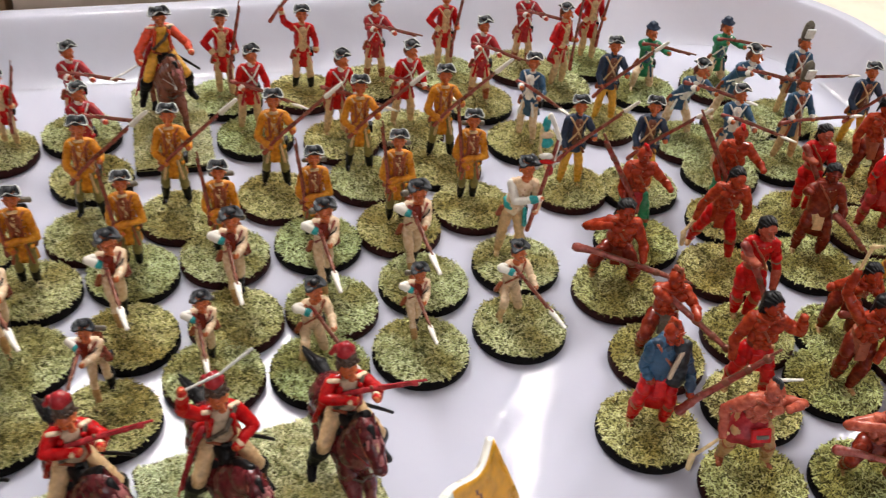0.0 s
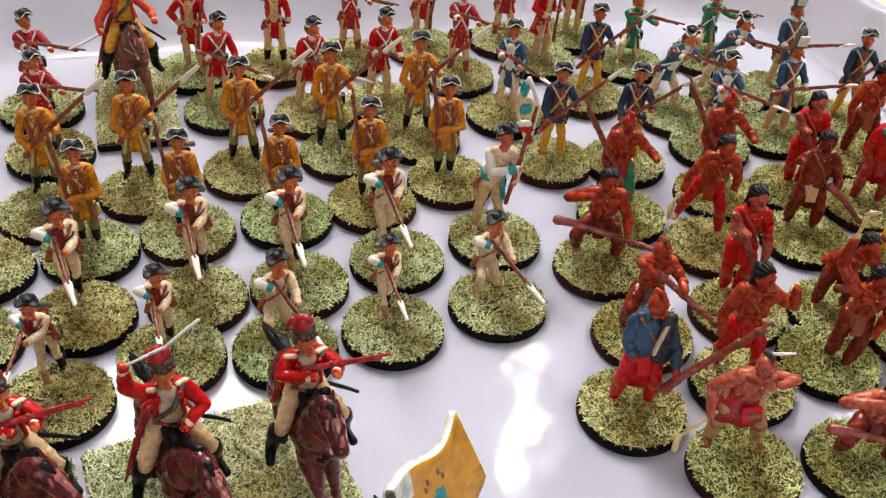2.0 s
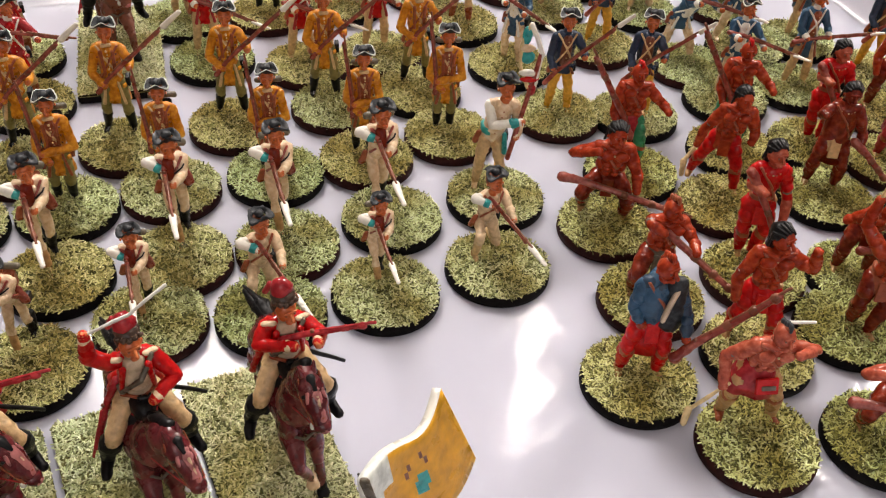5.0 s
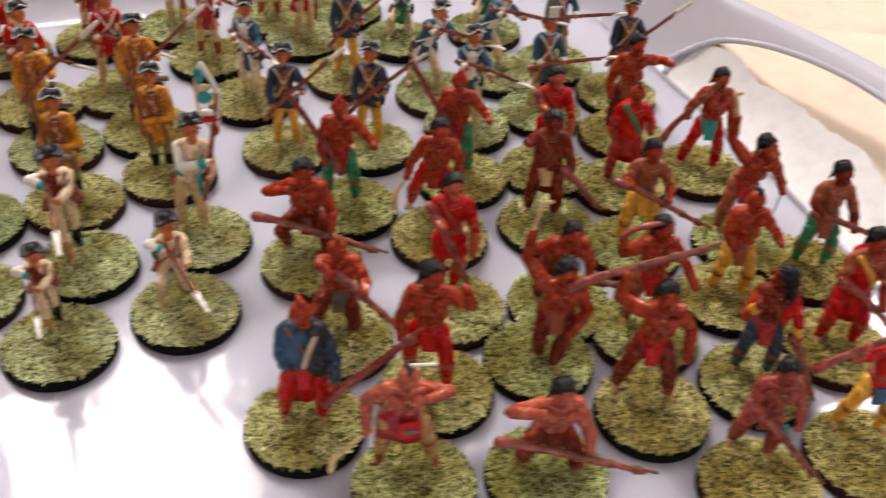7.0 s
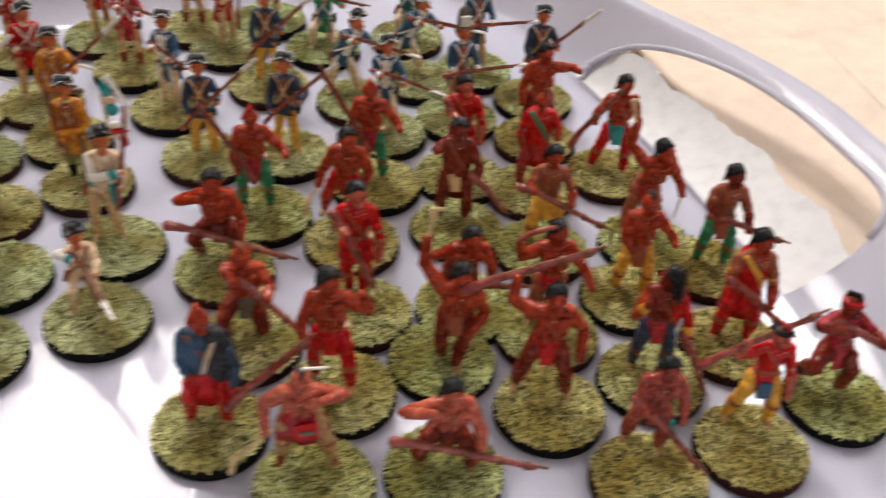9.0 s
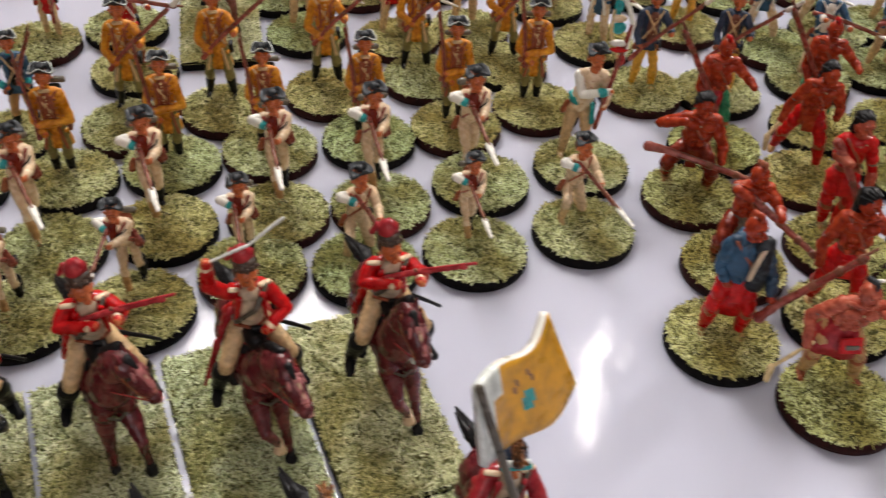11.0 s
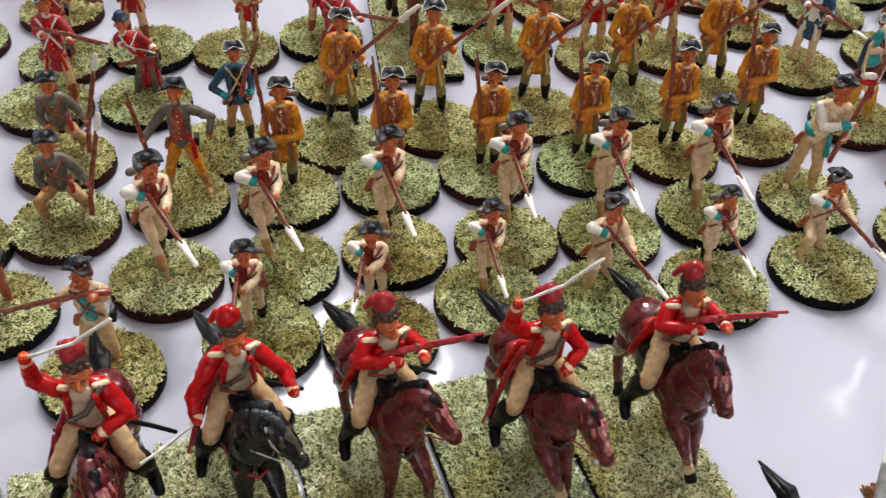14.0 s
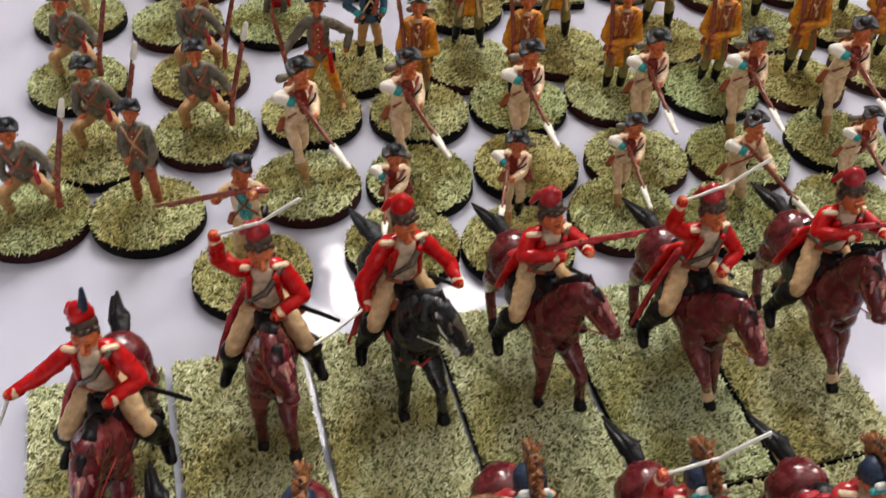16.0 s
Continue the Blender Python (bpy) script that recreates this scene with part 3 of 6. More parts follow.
def soldier(name, coat="red", vest="buff", legs="buff", boots="black", sleeve=None, cuff="white", hat="felt", lace="lace", skirt=6.0,
            hip=(0, 0, 14.5), chest=(0, -0.5, 23.0), feet=((-2.6, 0.5), (2.8, -0.6)), knees=None, hands=((-3.0, -4.5, 15.5), (3.0, -4.8, 18.0)),
            gun=((-3.2, -3.2, 13.5), (-4.4, -2.6, 36.0)), bayonet=0.0, belts="white", pack=None, turn=0.0, skin="flesh", kneel=False, headgear="tricorn", sash=None, elbow_out=1.1, furled=False, slim=1.0, elbows=None, trim=False, odd_leg=False):
    """One standing, leaning or kneeling foot soldier as one mesh. Figures face -y."""
    s = Sculpt(0.73)
    hip, chest = V(hip), V(chest)
    sleeve = sleeve or coat
    up = (chest - hip).normalized()
    neck = chest + up * 2.4
    head = neck + V((0, -0.5, 3.0))
    for k, sgn in ((0, -1), (1, 1)):
        hj = hip + V((1.35 * sgn, 0, -0.5))
        foot = V((*feet[k], 1.2))
        # odd_leg turns the second lower leg black
        shank = "black" if odd_leg and k else boots
        if knees:
            knee = V(knees[k])
        else:
            knee = joint(hj, foot, (0.25 * sgn, -1.1, 0.4))
        s.limb(hj, knee, 2.05 * slim, 1.6 * slim, legs)
        if kneel and k == kneel - 1:
            s.limb(knee, foot + V((0, 0, 0.3)), 1.5, 1.2, boots if boots != legs else legs)
        else:
            s.limb(knee, knee.lerp(foot, 0.3), 1.6 * slim, 1.65 * slim, legs)
            s.limb(knee.lerp(foot, 0.3), foot, 1.62 * slim, 1.15, shank)
        s.limb(foot + V((0, 0.4, -0.3)), foot + V((0.35 * sgn, -2.3, -0.45)), 1.1, 0.9, shank, 8, 0.8)
    s.limb(hip + V((0, 0, 0.3)), chest, 3.15 * slim, 3.7 * slim, coat, 12, 0.82)
    s.limb(hip.lerp(chest, 0.25) + V((0, -1.25, 0)), chest + V((0, -1.5, 0.6)), 1.9, 1.9, vest, 10, 0.8)
    s.limb(chest + V((-2.1, 0, 1.1)), chest + V((2.1, 0, 1.1)), 1.75, 1.75, coat, 10)
    s.limb(chest + up * 1.2, neck + V((0, -0.3, 0.8)), 1.5, 1.35, skin if sleeve == "white" else coat if not cuff else cuff, 8)
    if skirt:
        b = hip + V((0, 0.3, 1.6))
        s.lathe([b, b + V((0, 0.1, -skirt * 0.4)), b + V((0, 0.3, -skirt * 0.8)), b + V((0, 0.3, -skirt)), b + V((0, 0.3, -skirt + 0.2))],
                [(3.1, 2.7), (3.7, 3.1), (4.5, 3.7), (4.6, 3.8), (3.6, 3.0)], coat, pleat=0.09)
        for sg in (-1, 1):
            s.slab(b + V((2.6 * sg, -1.4, -skirt * 0.35)), (1.3, 0.8, 0.9), coat, (0, 0, 40 * sg))
    for k, sgn in ((0, -1), (1, 1)):
        sh, hand = chest + V((2.75 * sgn, 0, 0.8)), V(hands[k])
        elbow = joint(sh, hand, (elbow_out * sgn if not k or elbow_out < 2 else 0.9, 0.6, -1.4) if elbow_out < 2 or k else (-elbow_out, 1.0, 0.6))
        if elbows and elbows[k]:
            elbow = V(elbows[k])
        tone = coat if sleeve == "white" and k else sleeve
        s.limb(sh, elbow, 1.65, 1.35, tone)
        s.limb(elbow, hand, 1.4, 1.1, tone)
        if cuff and (not k or sleeve != "white"):
            s.limb(elbow.lerp(hand, 0.66), elbow.lerp(hand, 0.82), 1.4, 1.4, cuff)
        s.ball(hand, 1.15, 1.15, 1.15, skin, 8, 6)
    for q in range(5):
        p = chest.lerp(hip, 0.05 + 0.2 * q)
        s.ball(p + V((0.15, -2.95 + 0.12 * q, 0.9)), 0.28, 0.24, 0.28, "bone" if vest not in ("cream", "buff") else "leather", 6, 4)
    if skirt:
        for sg in (-1, 1):
            s.limb(hip + V((1.5 * sg, -2.9, 1.0)), hip + V((2.5 * sg, -3.0, -skirt + 2.4)), 0.45, 0.6, vest if vest != coat else belts or coat, 7, 0.6)
    s.limb(hip + V((-2.9, -0.6, 1.2)), hip + V((-3.4, 0.2, -1.6)), 0.9, 1.25, "leather", 8, 0.7)
    if pack == "leather":
        s.limb(hip + V((2.4, -1.4, 4.6)), hip + V((3.2, -0.8, 0.4)), 1.3, 1.7, "stock", 8, 0.7)
        s.ribbon([chest + V((-2.2, -1.6, 2.2)), chest + V((0.6, -3.1, -1.6)), hip + V((2.8, -1.8, 3.0))], 0.5, "stock")
        s.limb(V((*feet[1], 6.6)), V((*feet[1], 1.6)), 1.75, 1.5, "black")
        s.limb(chest + V((-0.6, -2.2, 1.6)), chest + V((-0.4, -3.2, -1.6)), 1.7, 1.0, "rust", 10, 0.7)
        for q in (0, 1):
            s.ribbon([chest + V((0.6, -3.4, -0.4 - 1.5 * q)), chest + V((2.2, -2.9, 0.5 - 1.5 * q)), chest + V((3.2, -1.0, 1.0 - 1.5 * q))], 0.26, "black")
    if belts:
        f = V((0, -2.6, 0))
        s.ribbon([chest + V((-2.4, -1.2, 2.0)), chest + f + V((-0.4, -0.1, -1.0)), hip + V((2.2, -1.9, 2.0))], 0.40, belts)
        s.ribbon([chest + V((2.4, -1.2, 2.0)), chest + f + V((0.4, -0.1, -1.0)), hip + V((-2.2, -1.9, 2.0))], 0.40, "leather" if coat == "ochre" else belts)
    if trim:
        for q in range(9):
            p = chest + V((2.6 * math.sin(2.1 * q), -3.0 - 0.25 * math.cos(q), 1.6 - 0.75 * q + 0.4 * math.sin(3 * q)))
            s.ball(p, 0.38, 0.34, 0.38, ("bone", "brown", "leather")[q % 3], 7, 5)
        s.limb(chest + V((-0.7, -2.0, 2.6)), chest + V((0.7, -2.0, 2.6)), 0.8, 0.8, "buff", 8, 0.7)
        for sg in (-1, 1):
            s.limb(chest + V((1.4 * sg, -2.7, 1.2)), hip + V((1.2 * sg, -2.7, 3.2)), 0.6, 0.5, "leather", 7, 0.6)
    if sash:
        s.lathe([hip + V((0, 0, z)) for z in (1.2, 1.6, 2.9, 3.2)], [(3.3, 2.7), (3.65, 3.0), (3.6, 3.0), (3.2, 2.6)], sash)
        s.limb(hip + V((2.6, -2.2, 1.6)), hip + V((3.0, -2.4, -3.2)), 0.7, 0.9, sash)
    s.slab(hip + V((3.3, 1.1, -0.6)), (1.2, 2.6, 2.6), "black" if pack != "black" else "brown")
    if pack:
        s.slab(chest + V((0.6, 2.9, -0.8)), (4.4, 2.2, 4.6), pack, (10, 0, 0))
        s.limb(chest + V((-2.2, 3.6, 2.3)), chest + V((3.4, 3.6, 2.3)), 1.0, 1.0, "grey")
    face(s, head, skin, turn)
    top = head + V((0, 0.5, 2.0))
    if headgear == "tricorn":
        s.tricorn(top, hat, lace, turn, 0.76)
    elif headgear == "round":
        s.lathe([top + V((0, 0, z)) for z in (-0.4, -0.1, 0.2, 0.3, 1.5, 2.1)], [(2.2, 2.2), (3.2, 3.3), (3.2, 3.3), (2.2, 2.3), (2.0, 2.1), (1.1, 1.2)], hat)
    elif headgear == "tall":
        s.lathe([top + V((0, 0, z)) for z in (-0.6, 0, 2, 5.0, 6.2)], [(2.1, 2.2), (2.4, 2.4), (2.5, 2.2), (2.0, 1.4), (0.8, 0.6)], hat)
        s.slab(top + V((0, -2.0, 2.4)), (3.0, 0.8, 3.6), "lace", (12, 0, 0))
    if gun and furled:
        a, b = V(gun[0]), V(gun[1])
        s.limb(a, b, 0.85, 0.7, "stock", 7)
        s.ribbon([b + V(p) for p in ((-0.8, 0, -8.5), (-0.4, 0, -4), (0.2, 0, 0), (-1.2, 0, 3.6), (-2.8, 0, 7.0))], 0.8, "white")
        s.ribbon([b + V(p) for p in ((-2.2, 0, -8.0), (-4.2, 0.2, -3), (-4.4, 0.2, 2.4), (-3.0, 0, 7.0))], 0.6, "bone")
        for at, size, mat in (((-2.8, 0.1, -0.8), (2.6, 0.6, 3.0), "teal"), ((-3.4, 0.1, 4.4), (1.7, 0.6, 4.4), "teal"), ((-3.0, 0.0, 1.4), (2.8, 0.9, 1.8), "cream"), ((-2.4, -0.2, -4.4), (3.4, 1.1, 1.6), "white"), ((-2.0, -0.2, -6.0), (3.4, 1.2, 1.4), "red"), ((-1.2, -0.2, -8.4), (1.6, 1.2, 3.4), "crimson")):
            s.ball(b + V(at), size[0] * 0.85, 0.9, size[2] * 0.7, mat, 8, 6)
    elif gun:
        s.musket(gun[0], gun[1], bayonet)
    return s.finish(name), head + V((0, 0, 1.5))


def warrior(name, body="copper", legs="rust", cloth="red", hair="black", crest=None, shirt=None, feet=((-3.2, 0.6), (3.2, -1.0)), hip=(0, 0, 14.0),
            chest=(0, -0.8, 22.0), hands=((-4.5, -4.0, 15.0), (4.5, -4.5, 17.0)), knees=None, gun=None, club=None, knife=None, turn=0.0, cape=None,
            robe=None, long_hair=False, band=None, stripe=None, elbows=None, skirt=None, cape_x=-0.6, cape_y=1.0, feather=None, horn=None, arms=None, apron=None, sash="leather"):
    """One bare-chested or shirted warrior figure as one mesh. Figures face -y."""
    s = Sculpt(0.84)
    hip, chest = V(hip), V(chest)
    up = (chest - hip).normalized()
    neck = chest + up * 2.6
    head = neck + V((0, -0.7, 2.6))
    top = shirt or body
    for k, sgn in ((0, -1), (1, 1)):
        hj = hip + V((1.7 * sgn, 0, -0.4))
        foot = V((*feet[k], 1.1))
        knee = V(knees[k]) if knees else joint(hj, foot, (0.7 * sgn, -1.4, 0.5))
        s.limb(hj, knee, 2.2, 1.6, legs)
        s.limb(knee, knee.lerp(foot, 0.4), 1.6, 1.7, legs)
        s.limb(knee.lerp(foot, 0.4), foot, 1.65, 1.1, legs)
        s.ball(hj.lerp(knee, 0.45) + V((0.3 * sgn, -0.6, 0)), 1.9, 1.75, 2.5, legs)
        s.ball(knee + V((0, -0.5, 0)), 1.35, 1.3, 1.3, legs, 10, 7)
        s.ball(knee.lerp(foot, 0.32) + V((0.2 * sgn, 0.7, 0)), 1.5, 1.4, 2.0, legs, 10, 7)
        s.limb(knee.lerp(foot, 0.12), knee.lerp(foot, 0.22), 1.78, 1.78, "leather" if legs != "leather" else "brown")
        s.limb(foot + V((0, 0.4, -0.3)), foot + V((0.5 * sgn, -2.2, -0.5)), 1.1, 0.85, "tan" if legs != "tan" else "leather", 8, 0.8)
        if stripe and k:
            s.limb(knee + V((1.1, -0.3, 2)), foot + V((1.0, -0.3, 1)), 0.75, 0.75, stripe, 6)
    s.limb(hip + V((0, 0, 0.4)), hip.lerp(chest, 0.55), 2.6, 2.55, top, 12, 0.8)
    s.limb(hip.lerp(chest, 0.5), chest, 2.9, 3.5, top, 12, 0.8)
    s.limb(chest + V((-2.3, 0, 1.0)), chest + V((2.3, 0, 1.0)), 1.75, 1.75, top, 10)
    if not shirt:
        for sg in (-1, 1):
            s.ball(chest + V((1.55 * sg, -2.15, 0.3)), 1.85, 1.2, 1.35, body)
            s.ball(chest + V((2.9 * sg, 0.1, 0.9)), 1.8, 1.85, 1.7, body)
            for q in range(3):
                s.ball(hip.lerp(chest, 0.28 + 0.2 * q) + V((0.95 * sg, -2.15, 0)), 1.0, 0.75, 0.85, body, 10, 7)
            s.limb(chest + V((0.4 * sg, -2.2, 2.0)), chest + V((2.6 * sg, -1.4, 2.3)), 0.45, 0.45, body, 8)
            s.ball(hip.lerp(chest, 0.55) + V((2.3 * sg, -0.8, 0)), 1.1, 1.3, 2.0, body, 10, 7)
    s.limb(chest + up, neck + V((0, -0.4, 0.6)), 1.35, 1.25, body)
    b = hip + V((0, 0, 1.0))
    s.lathe([b + V((0, 0, 0.6)), b, b + V((0, 0, -2.2)), b + V((0, 0.1, -3.6)), b + V((0, 0.1, -3.4))], [(2.8, 2.4), (3.2, 2.7), (3.6, 3.0), (3.7, 3.2), (2.8, 2.4)], cloth, pleat=0.07)
    s.slab(b + V((0, -2.8 if apron else -2.5, -3.0)), (3.0 if apron else 2.5, 0.6, 4.2), apron or cloth, (-6, 0, 0))
    s.lathe([b + V((0, 0, z)) for z in (0.4, 0.6, 1.5, 1.7)], [(2.7, 2.3), (3.1, 2.6), (3.1, 2.6), (2.7, 2.3)], "leather")
    if skirt:
        s.lathe([b + V((0, 0, 0.8)), b + V((0, 0, -1.6)), b + V((0, 0, -4.4)), b + V((0, 0, -6.4)), b + V((0, 0, -6.0))], [(3.0, 2.6), (4.4, 3.4), (5.6, 4.0), (6.2, 4.4), (4.8, 3.2)], skirt, pleat=0.10)
        s.slab(b + V((1.0, -4.1, -2.4)), (4.2, 0.7, 3.2), "red", (-22, 0, 6))
        s.slab(b + V((1.2, -4.5, -2.5)), (2.6, 0.5, 0.9), "grey", (-22, 0, 6))
    if robe:
        s.lathe([chest + V((0, 0.5, 1.6)), chest + V((0, 0.5, -3)), hip + V((0, 0.4, 0)), hip + V((0, 0.4, -6)), hip + V((0, 0.4, -5.8))], [(3.9, 2.9), (4.3, 3.3), (4.0, 3.3), (5.0, 4.1), (4.0, 3.2)], robe, pleat=0.06)
    if cape:
        c = V((cape_x, cape_y, 0))
        s.lathe([chest + V((0, 0.6, 3.0)), chest + c * 0.6 + V((0, 0, 0.8)), chest + c + V((0, 0, -4)), hip + c * 1.3 + V((0, 0.4, 0)), hip + c * 1.6 + V((0, 0.6, -3.6)), hip + c * 1.6 + V((0, 0.6, -3.2))], [(1.9, 1.7), (3.5, 2.9), (3.7, 3.3), (3.3, 3.2), (2.3, 2.2), (1.8, 1.7)], cape, pleat=0.07)
        if not cape_y:
            s.lathe([hip + V((0, 0.3, z)) for z in (0.5, -2.5, -5.5, -7.6, -7.2)], [(3.0, 2.7), (3.4, 3.0), (3.7, 3.2), (3.9, 3.4), (3.0, 2.6)], legs, pleat=0.09)
            s.limb(chest + V((2.4, -1.4, 1.8)), hip + V((2.8, -1.8, 0.4)), 2.2, 2.5, "felt", 12, 0.8)
            s.ribbon([chest + V((2.6, -2.2, 2.2)), chest + V((0.8, -3.8, -2.0)), chest + V((0.2, -4.4, -4.0))], 0.6, "vest")
    for k, sgn in ((0, -1), (1, 1)):
        sh, hand = chest + V((3.0 * sgn, 0, 0.6)), V(hands[k])
        elbow = V(elbows[k]) if elbows and elbows[k] else joint(sh, hand, (1.3 * sgn, 0.8, -1.3 if hand.z < sh.z else 0.3))
        tone = arms[k] if arms else None
        s.limb(sh, elbow, 1.6, 1.25, tone or shirt or body)
        s.limb(elbow, hand, 1.3, 0.95, tone or body)
        s.ball(sh.lerp(elbow, 0.5) + V((0, -0.5, 0)), 1.45, 1.45, 1.5, tone or shirt or body)
        s.ball(elbow.lerp(hand, 0.3) + V((0, -0.1, 0.2)), 1.4, 1.35, 1.35, tone or body)
        if tone:
            s.limb(elbow.lerp(hand, 0.5), elbow.lerp(hand, 0.72), 1.35, 1.3, band or tone)
        else:
            s.limb(sh.lerp(elbow, 0.6), sh.lerp(elbow, 0.72), 1.42, 1.4, band or "grey")
        s.ball(hand, 1.1, 1.1, 1.1, body, 8, 6)
    s.ribbon([chest + V((-2.6, -1.4, 1.9)), chest + V((0.2, -2.9, -1.6)), hip + V((2.3, -1.7, 1.8))], 0.36 if sash == "leather" else 0.8, sash)
    s.slab(hip + V((3.0, 0.5, 0.2)), (1.1, 1.9, 2.0), "tan")
    for q in range(7):
        a = math.radians(-60 + 20 * q)
        s.ball(neck + V((2.2 * math.sin(a), -1.9 * math.cos(a), -0.9 - 0.9 * math.cos(a))), 0.3, 0.3, 0.3, "bone" if q % 2 else "leather", 6, 4)
    face(s, head, body, turn, hair=None)
    r = math.radians(turn)
    f = V((math.sin(r), -math.cos(r), 0))
    if crest:
        s.limb(head - f * 1.4 + V((0, 0, 1.2)), head + f * 0.8 + V((0, 0, 2.4)), 0.9, 0.7, hair)
        for q in range(4):
            s.ball(head + f * (0.9 - 0.7 * q) + V((0, 0, 2.7 - 0.25 * q)), 0.55, 0.95, 1.25, crest, 8, 6)
        if hair == "black":
            s.ball(head - f * 1.2 + V((0, 0, 0.2)), 2.1, 1.9, 2.3, hair)
            s.lathe([head + V((0, 0, z)) for z in (1.0, 1.2, 1.8, 2.0)], [(2.1, 2.2), (2.4, 2.5), (2.3, 2.4), (2.0, 2.1)], hair)
    else:
        side = V((math.cos(r), math.sin(r), 0))
        s.ball(head - f * 0.75 + V((0, 0, 0.95)), 2.45, 2.5, 2.55, hair)
        for q in range(-3, 4):
            a = head + f * 1.0 + side * 0.42 * q + V((0, 0, 2.5 - 0.10 * q * q))
            b_ = head - f * 0.9 + side * 0.68 * q + V((0, 0, 3.0 - 0.16 * q * q))
            c = head - f * (2.3 - 0.12 * q * q) + side * 0.66 * q + V((0, 0, -0.2))
            s.ribbon([a, b_, c, c + V((0, 0, -1.2)) + side * 0.1 * q], 0.36, hair)
        if long_hair:
            s.limb(head - f * 1.7, head - f * 2.3 + V((0, 0, -4.6)), 1.6, 1.0, hair)
    if band == "red":
        s.lathe([head + V((0, 0, z)) for z in (0.75, 0.95, 1.45, 1.6)], [(2.1, 2.15), (2.3, 2.35), (2.3, 2.35), (2.1, 2.1)], "red")
    if gun:
        s.musket(gun[0], gun[1], 0, thick=1.25)
    if club:
        d = (V(club[1]) - V(club[0])).normalized()
        s.limb(V(club[0]) - d * 1.5, club[1], 0.45, 0.55, "bone", 6)
        s.limb(V(club[1]) - d * 0.4, V(club[1]) + d * 1.6 + V((1.0, -0.6, -1.2)), 0.95, 0.75, "bone", 7, 0.6)
    if feather:
        s.limb(head + V((0, 0.6, 2.6)), head + V(feather), 0.45, 0.3, "white", 6)
    if horn:
        s.ribbon([V(p) for p in horn], 0.75, "stock")
    if knife:
        s.limb(knife[0], knife[1], 0.5, 0.22, "steel", 6, 0.5)
    return s.finish(name), head + V((0, 0, 1.2))


def horse_mesh(name, coat="bay", cloth="black", mane="black", blaze="blaze", lift=0, poll=(0.6, -11.4, 28.0), nose=(1.4, -15.6, 21.6), curls=False, flying=True):
    """A cantering horse facing -y as one mesh; lift chooses the raised foreleg, poll and nose carry the head, flying streams the tail."""
    s = Sculpt(1.0)
    poll, nose = V(poll), V(nose)
    s.limb((0, 9, 18.8), (0, 0, 18.0), 4.3, 4.0, coat, 16)
    s.limb((0, 1, 18.0), (0, -5.6, 18.2), 4.0, 3.8, coat, 16)
    s.ball((0, 11.0, 19.6), 4.3, 4.6, 4.4, coat, 16, 10)
    for sg in (-1, 1):
        s.ball((2.3 * sg, 11.2, 17.8), 2.4, 3.8, 4.4, coat, 12, 9)
        s.ball((1.9 * sg, -6.6, 16.8), 2.1, 2.9, 3.9, coat, 12, 9)
    # neck in two tapering lengths, arched
    n0, n1 = V((0, -5.6, 19.6)), V((0, -5.6, 19.6)).lerp(poll, 0.55) + V((0, 0.5, 0.7))
    s.limb(n0, n1, 3.5, 2.5, coat, 16, 1.25)
    s.limb(n1, poll, 2.5, 1.75, coat, 14, 1.2)
    f = (nose - poll).normalized()
    side = f.cross(V((0, 0, 1))).normalized()
    up = side.cross(f)
    brow = poll.lerp(nose, 0.36)
    s.limb(poll + f * 0.2, brow, 1.8, 2.05, coat, 14)
    s.limb(brow, nose, 1.95, 1.2, coat, 14)
    for sg in (-1, 1):
        s.ball(poll + f * 2.4 - up * 1.1 + side * 0.7 * sg, 1.1, 1.4, 1.6, coat, 10, 7)
    s.ball(nose + f * 0.2, 1.4, 1.4, 1.3, coat, 12, 8)
    # dry-brushed face: brow, the bone of the nose and the lips
    s.limb(brow + up * 1.45, nose - f * 0.9 + up * 0.95, 1.0, 0.75, blaze, 10, 0.8)
    s.ball(brow - f * 0.5 + up * 1.1, 1.25, 1.0, 1.25, blaze, 10, 7)
    s.ball(nose + f * 0.8 + up * 0.4, 0.95, 0.85, 0.8, blaze, 8, 6)
    s.limb(brow + up * 2.05 + f * 0.5, nose - f * 2.0 + up * 1.6, 0.32, 0.26, "cream" if coat == "bay" else blaze, 6, 0.6)
    s.limb(poll + f * 0.5 + up * 1.5, brow + up * 1.9 - f * 0.6, 0.9, 0.45, mane, 7)
    bridle = "leather" if coat == "bay" else "lace"
    for sg in (-1, 1):
        s.limb(poll + side * 1.0 * sg + up * 1.0 - f * 0.3, poll + side * 1.35 * sg + up * 1.7 - f * 2.0, 0.62, 0.2, coat, 6)
        s.ball(brow + side * 1.75 * sg + up * 0.95, 0.38, 0.38, 0.38, "black", 7, 5)
        s.limb(brow + side * 1.2 * sg + up * 1.5 - f * 0.4, brow + side * 1.5 * sg + up * 1.25 + f * 1.0, 0.42, 0.3, blaze, 6)
        s.ball(nose + f * 1.1 + side * 0.65 * sg + up * 0.2, 0.28, 0.28, 0.28, "black", 6, 4)
        s.ribbon([nose - f * 0.2 + side * 1.4 * sg, n1 + side * 2.7 * sg + V((0, -0.6, -2.4)), V((2.0 * sg, -2.5, 24.4))], 0.13, "crimson" if coat == "bay" else "lace")
        s.ribbon([nose - f * 0.5 + side * 1.5 * sg, brow + side * 2.1 * sg, poll + side * 1.8 * sg + up * 1.0], 0.17, bridle)
        s.ball(nose - f * 0.1 + side * 1.4 * sg - up * 0.6, 0.55, 0.55, 0.75, "lace", 8, 6)
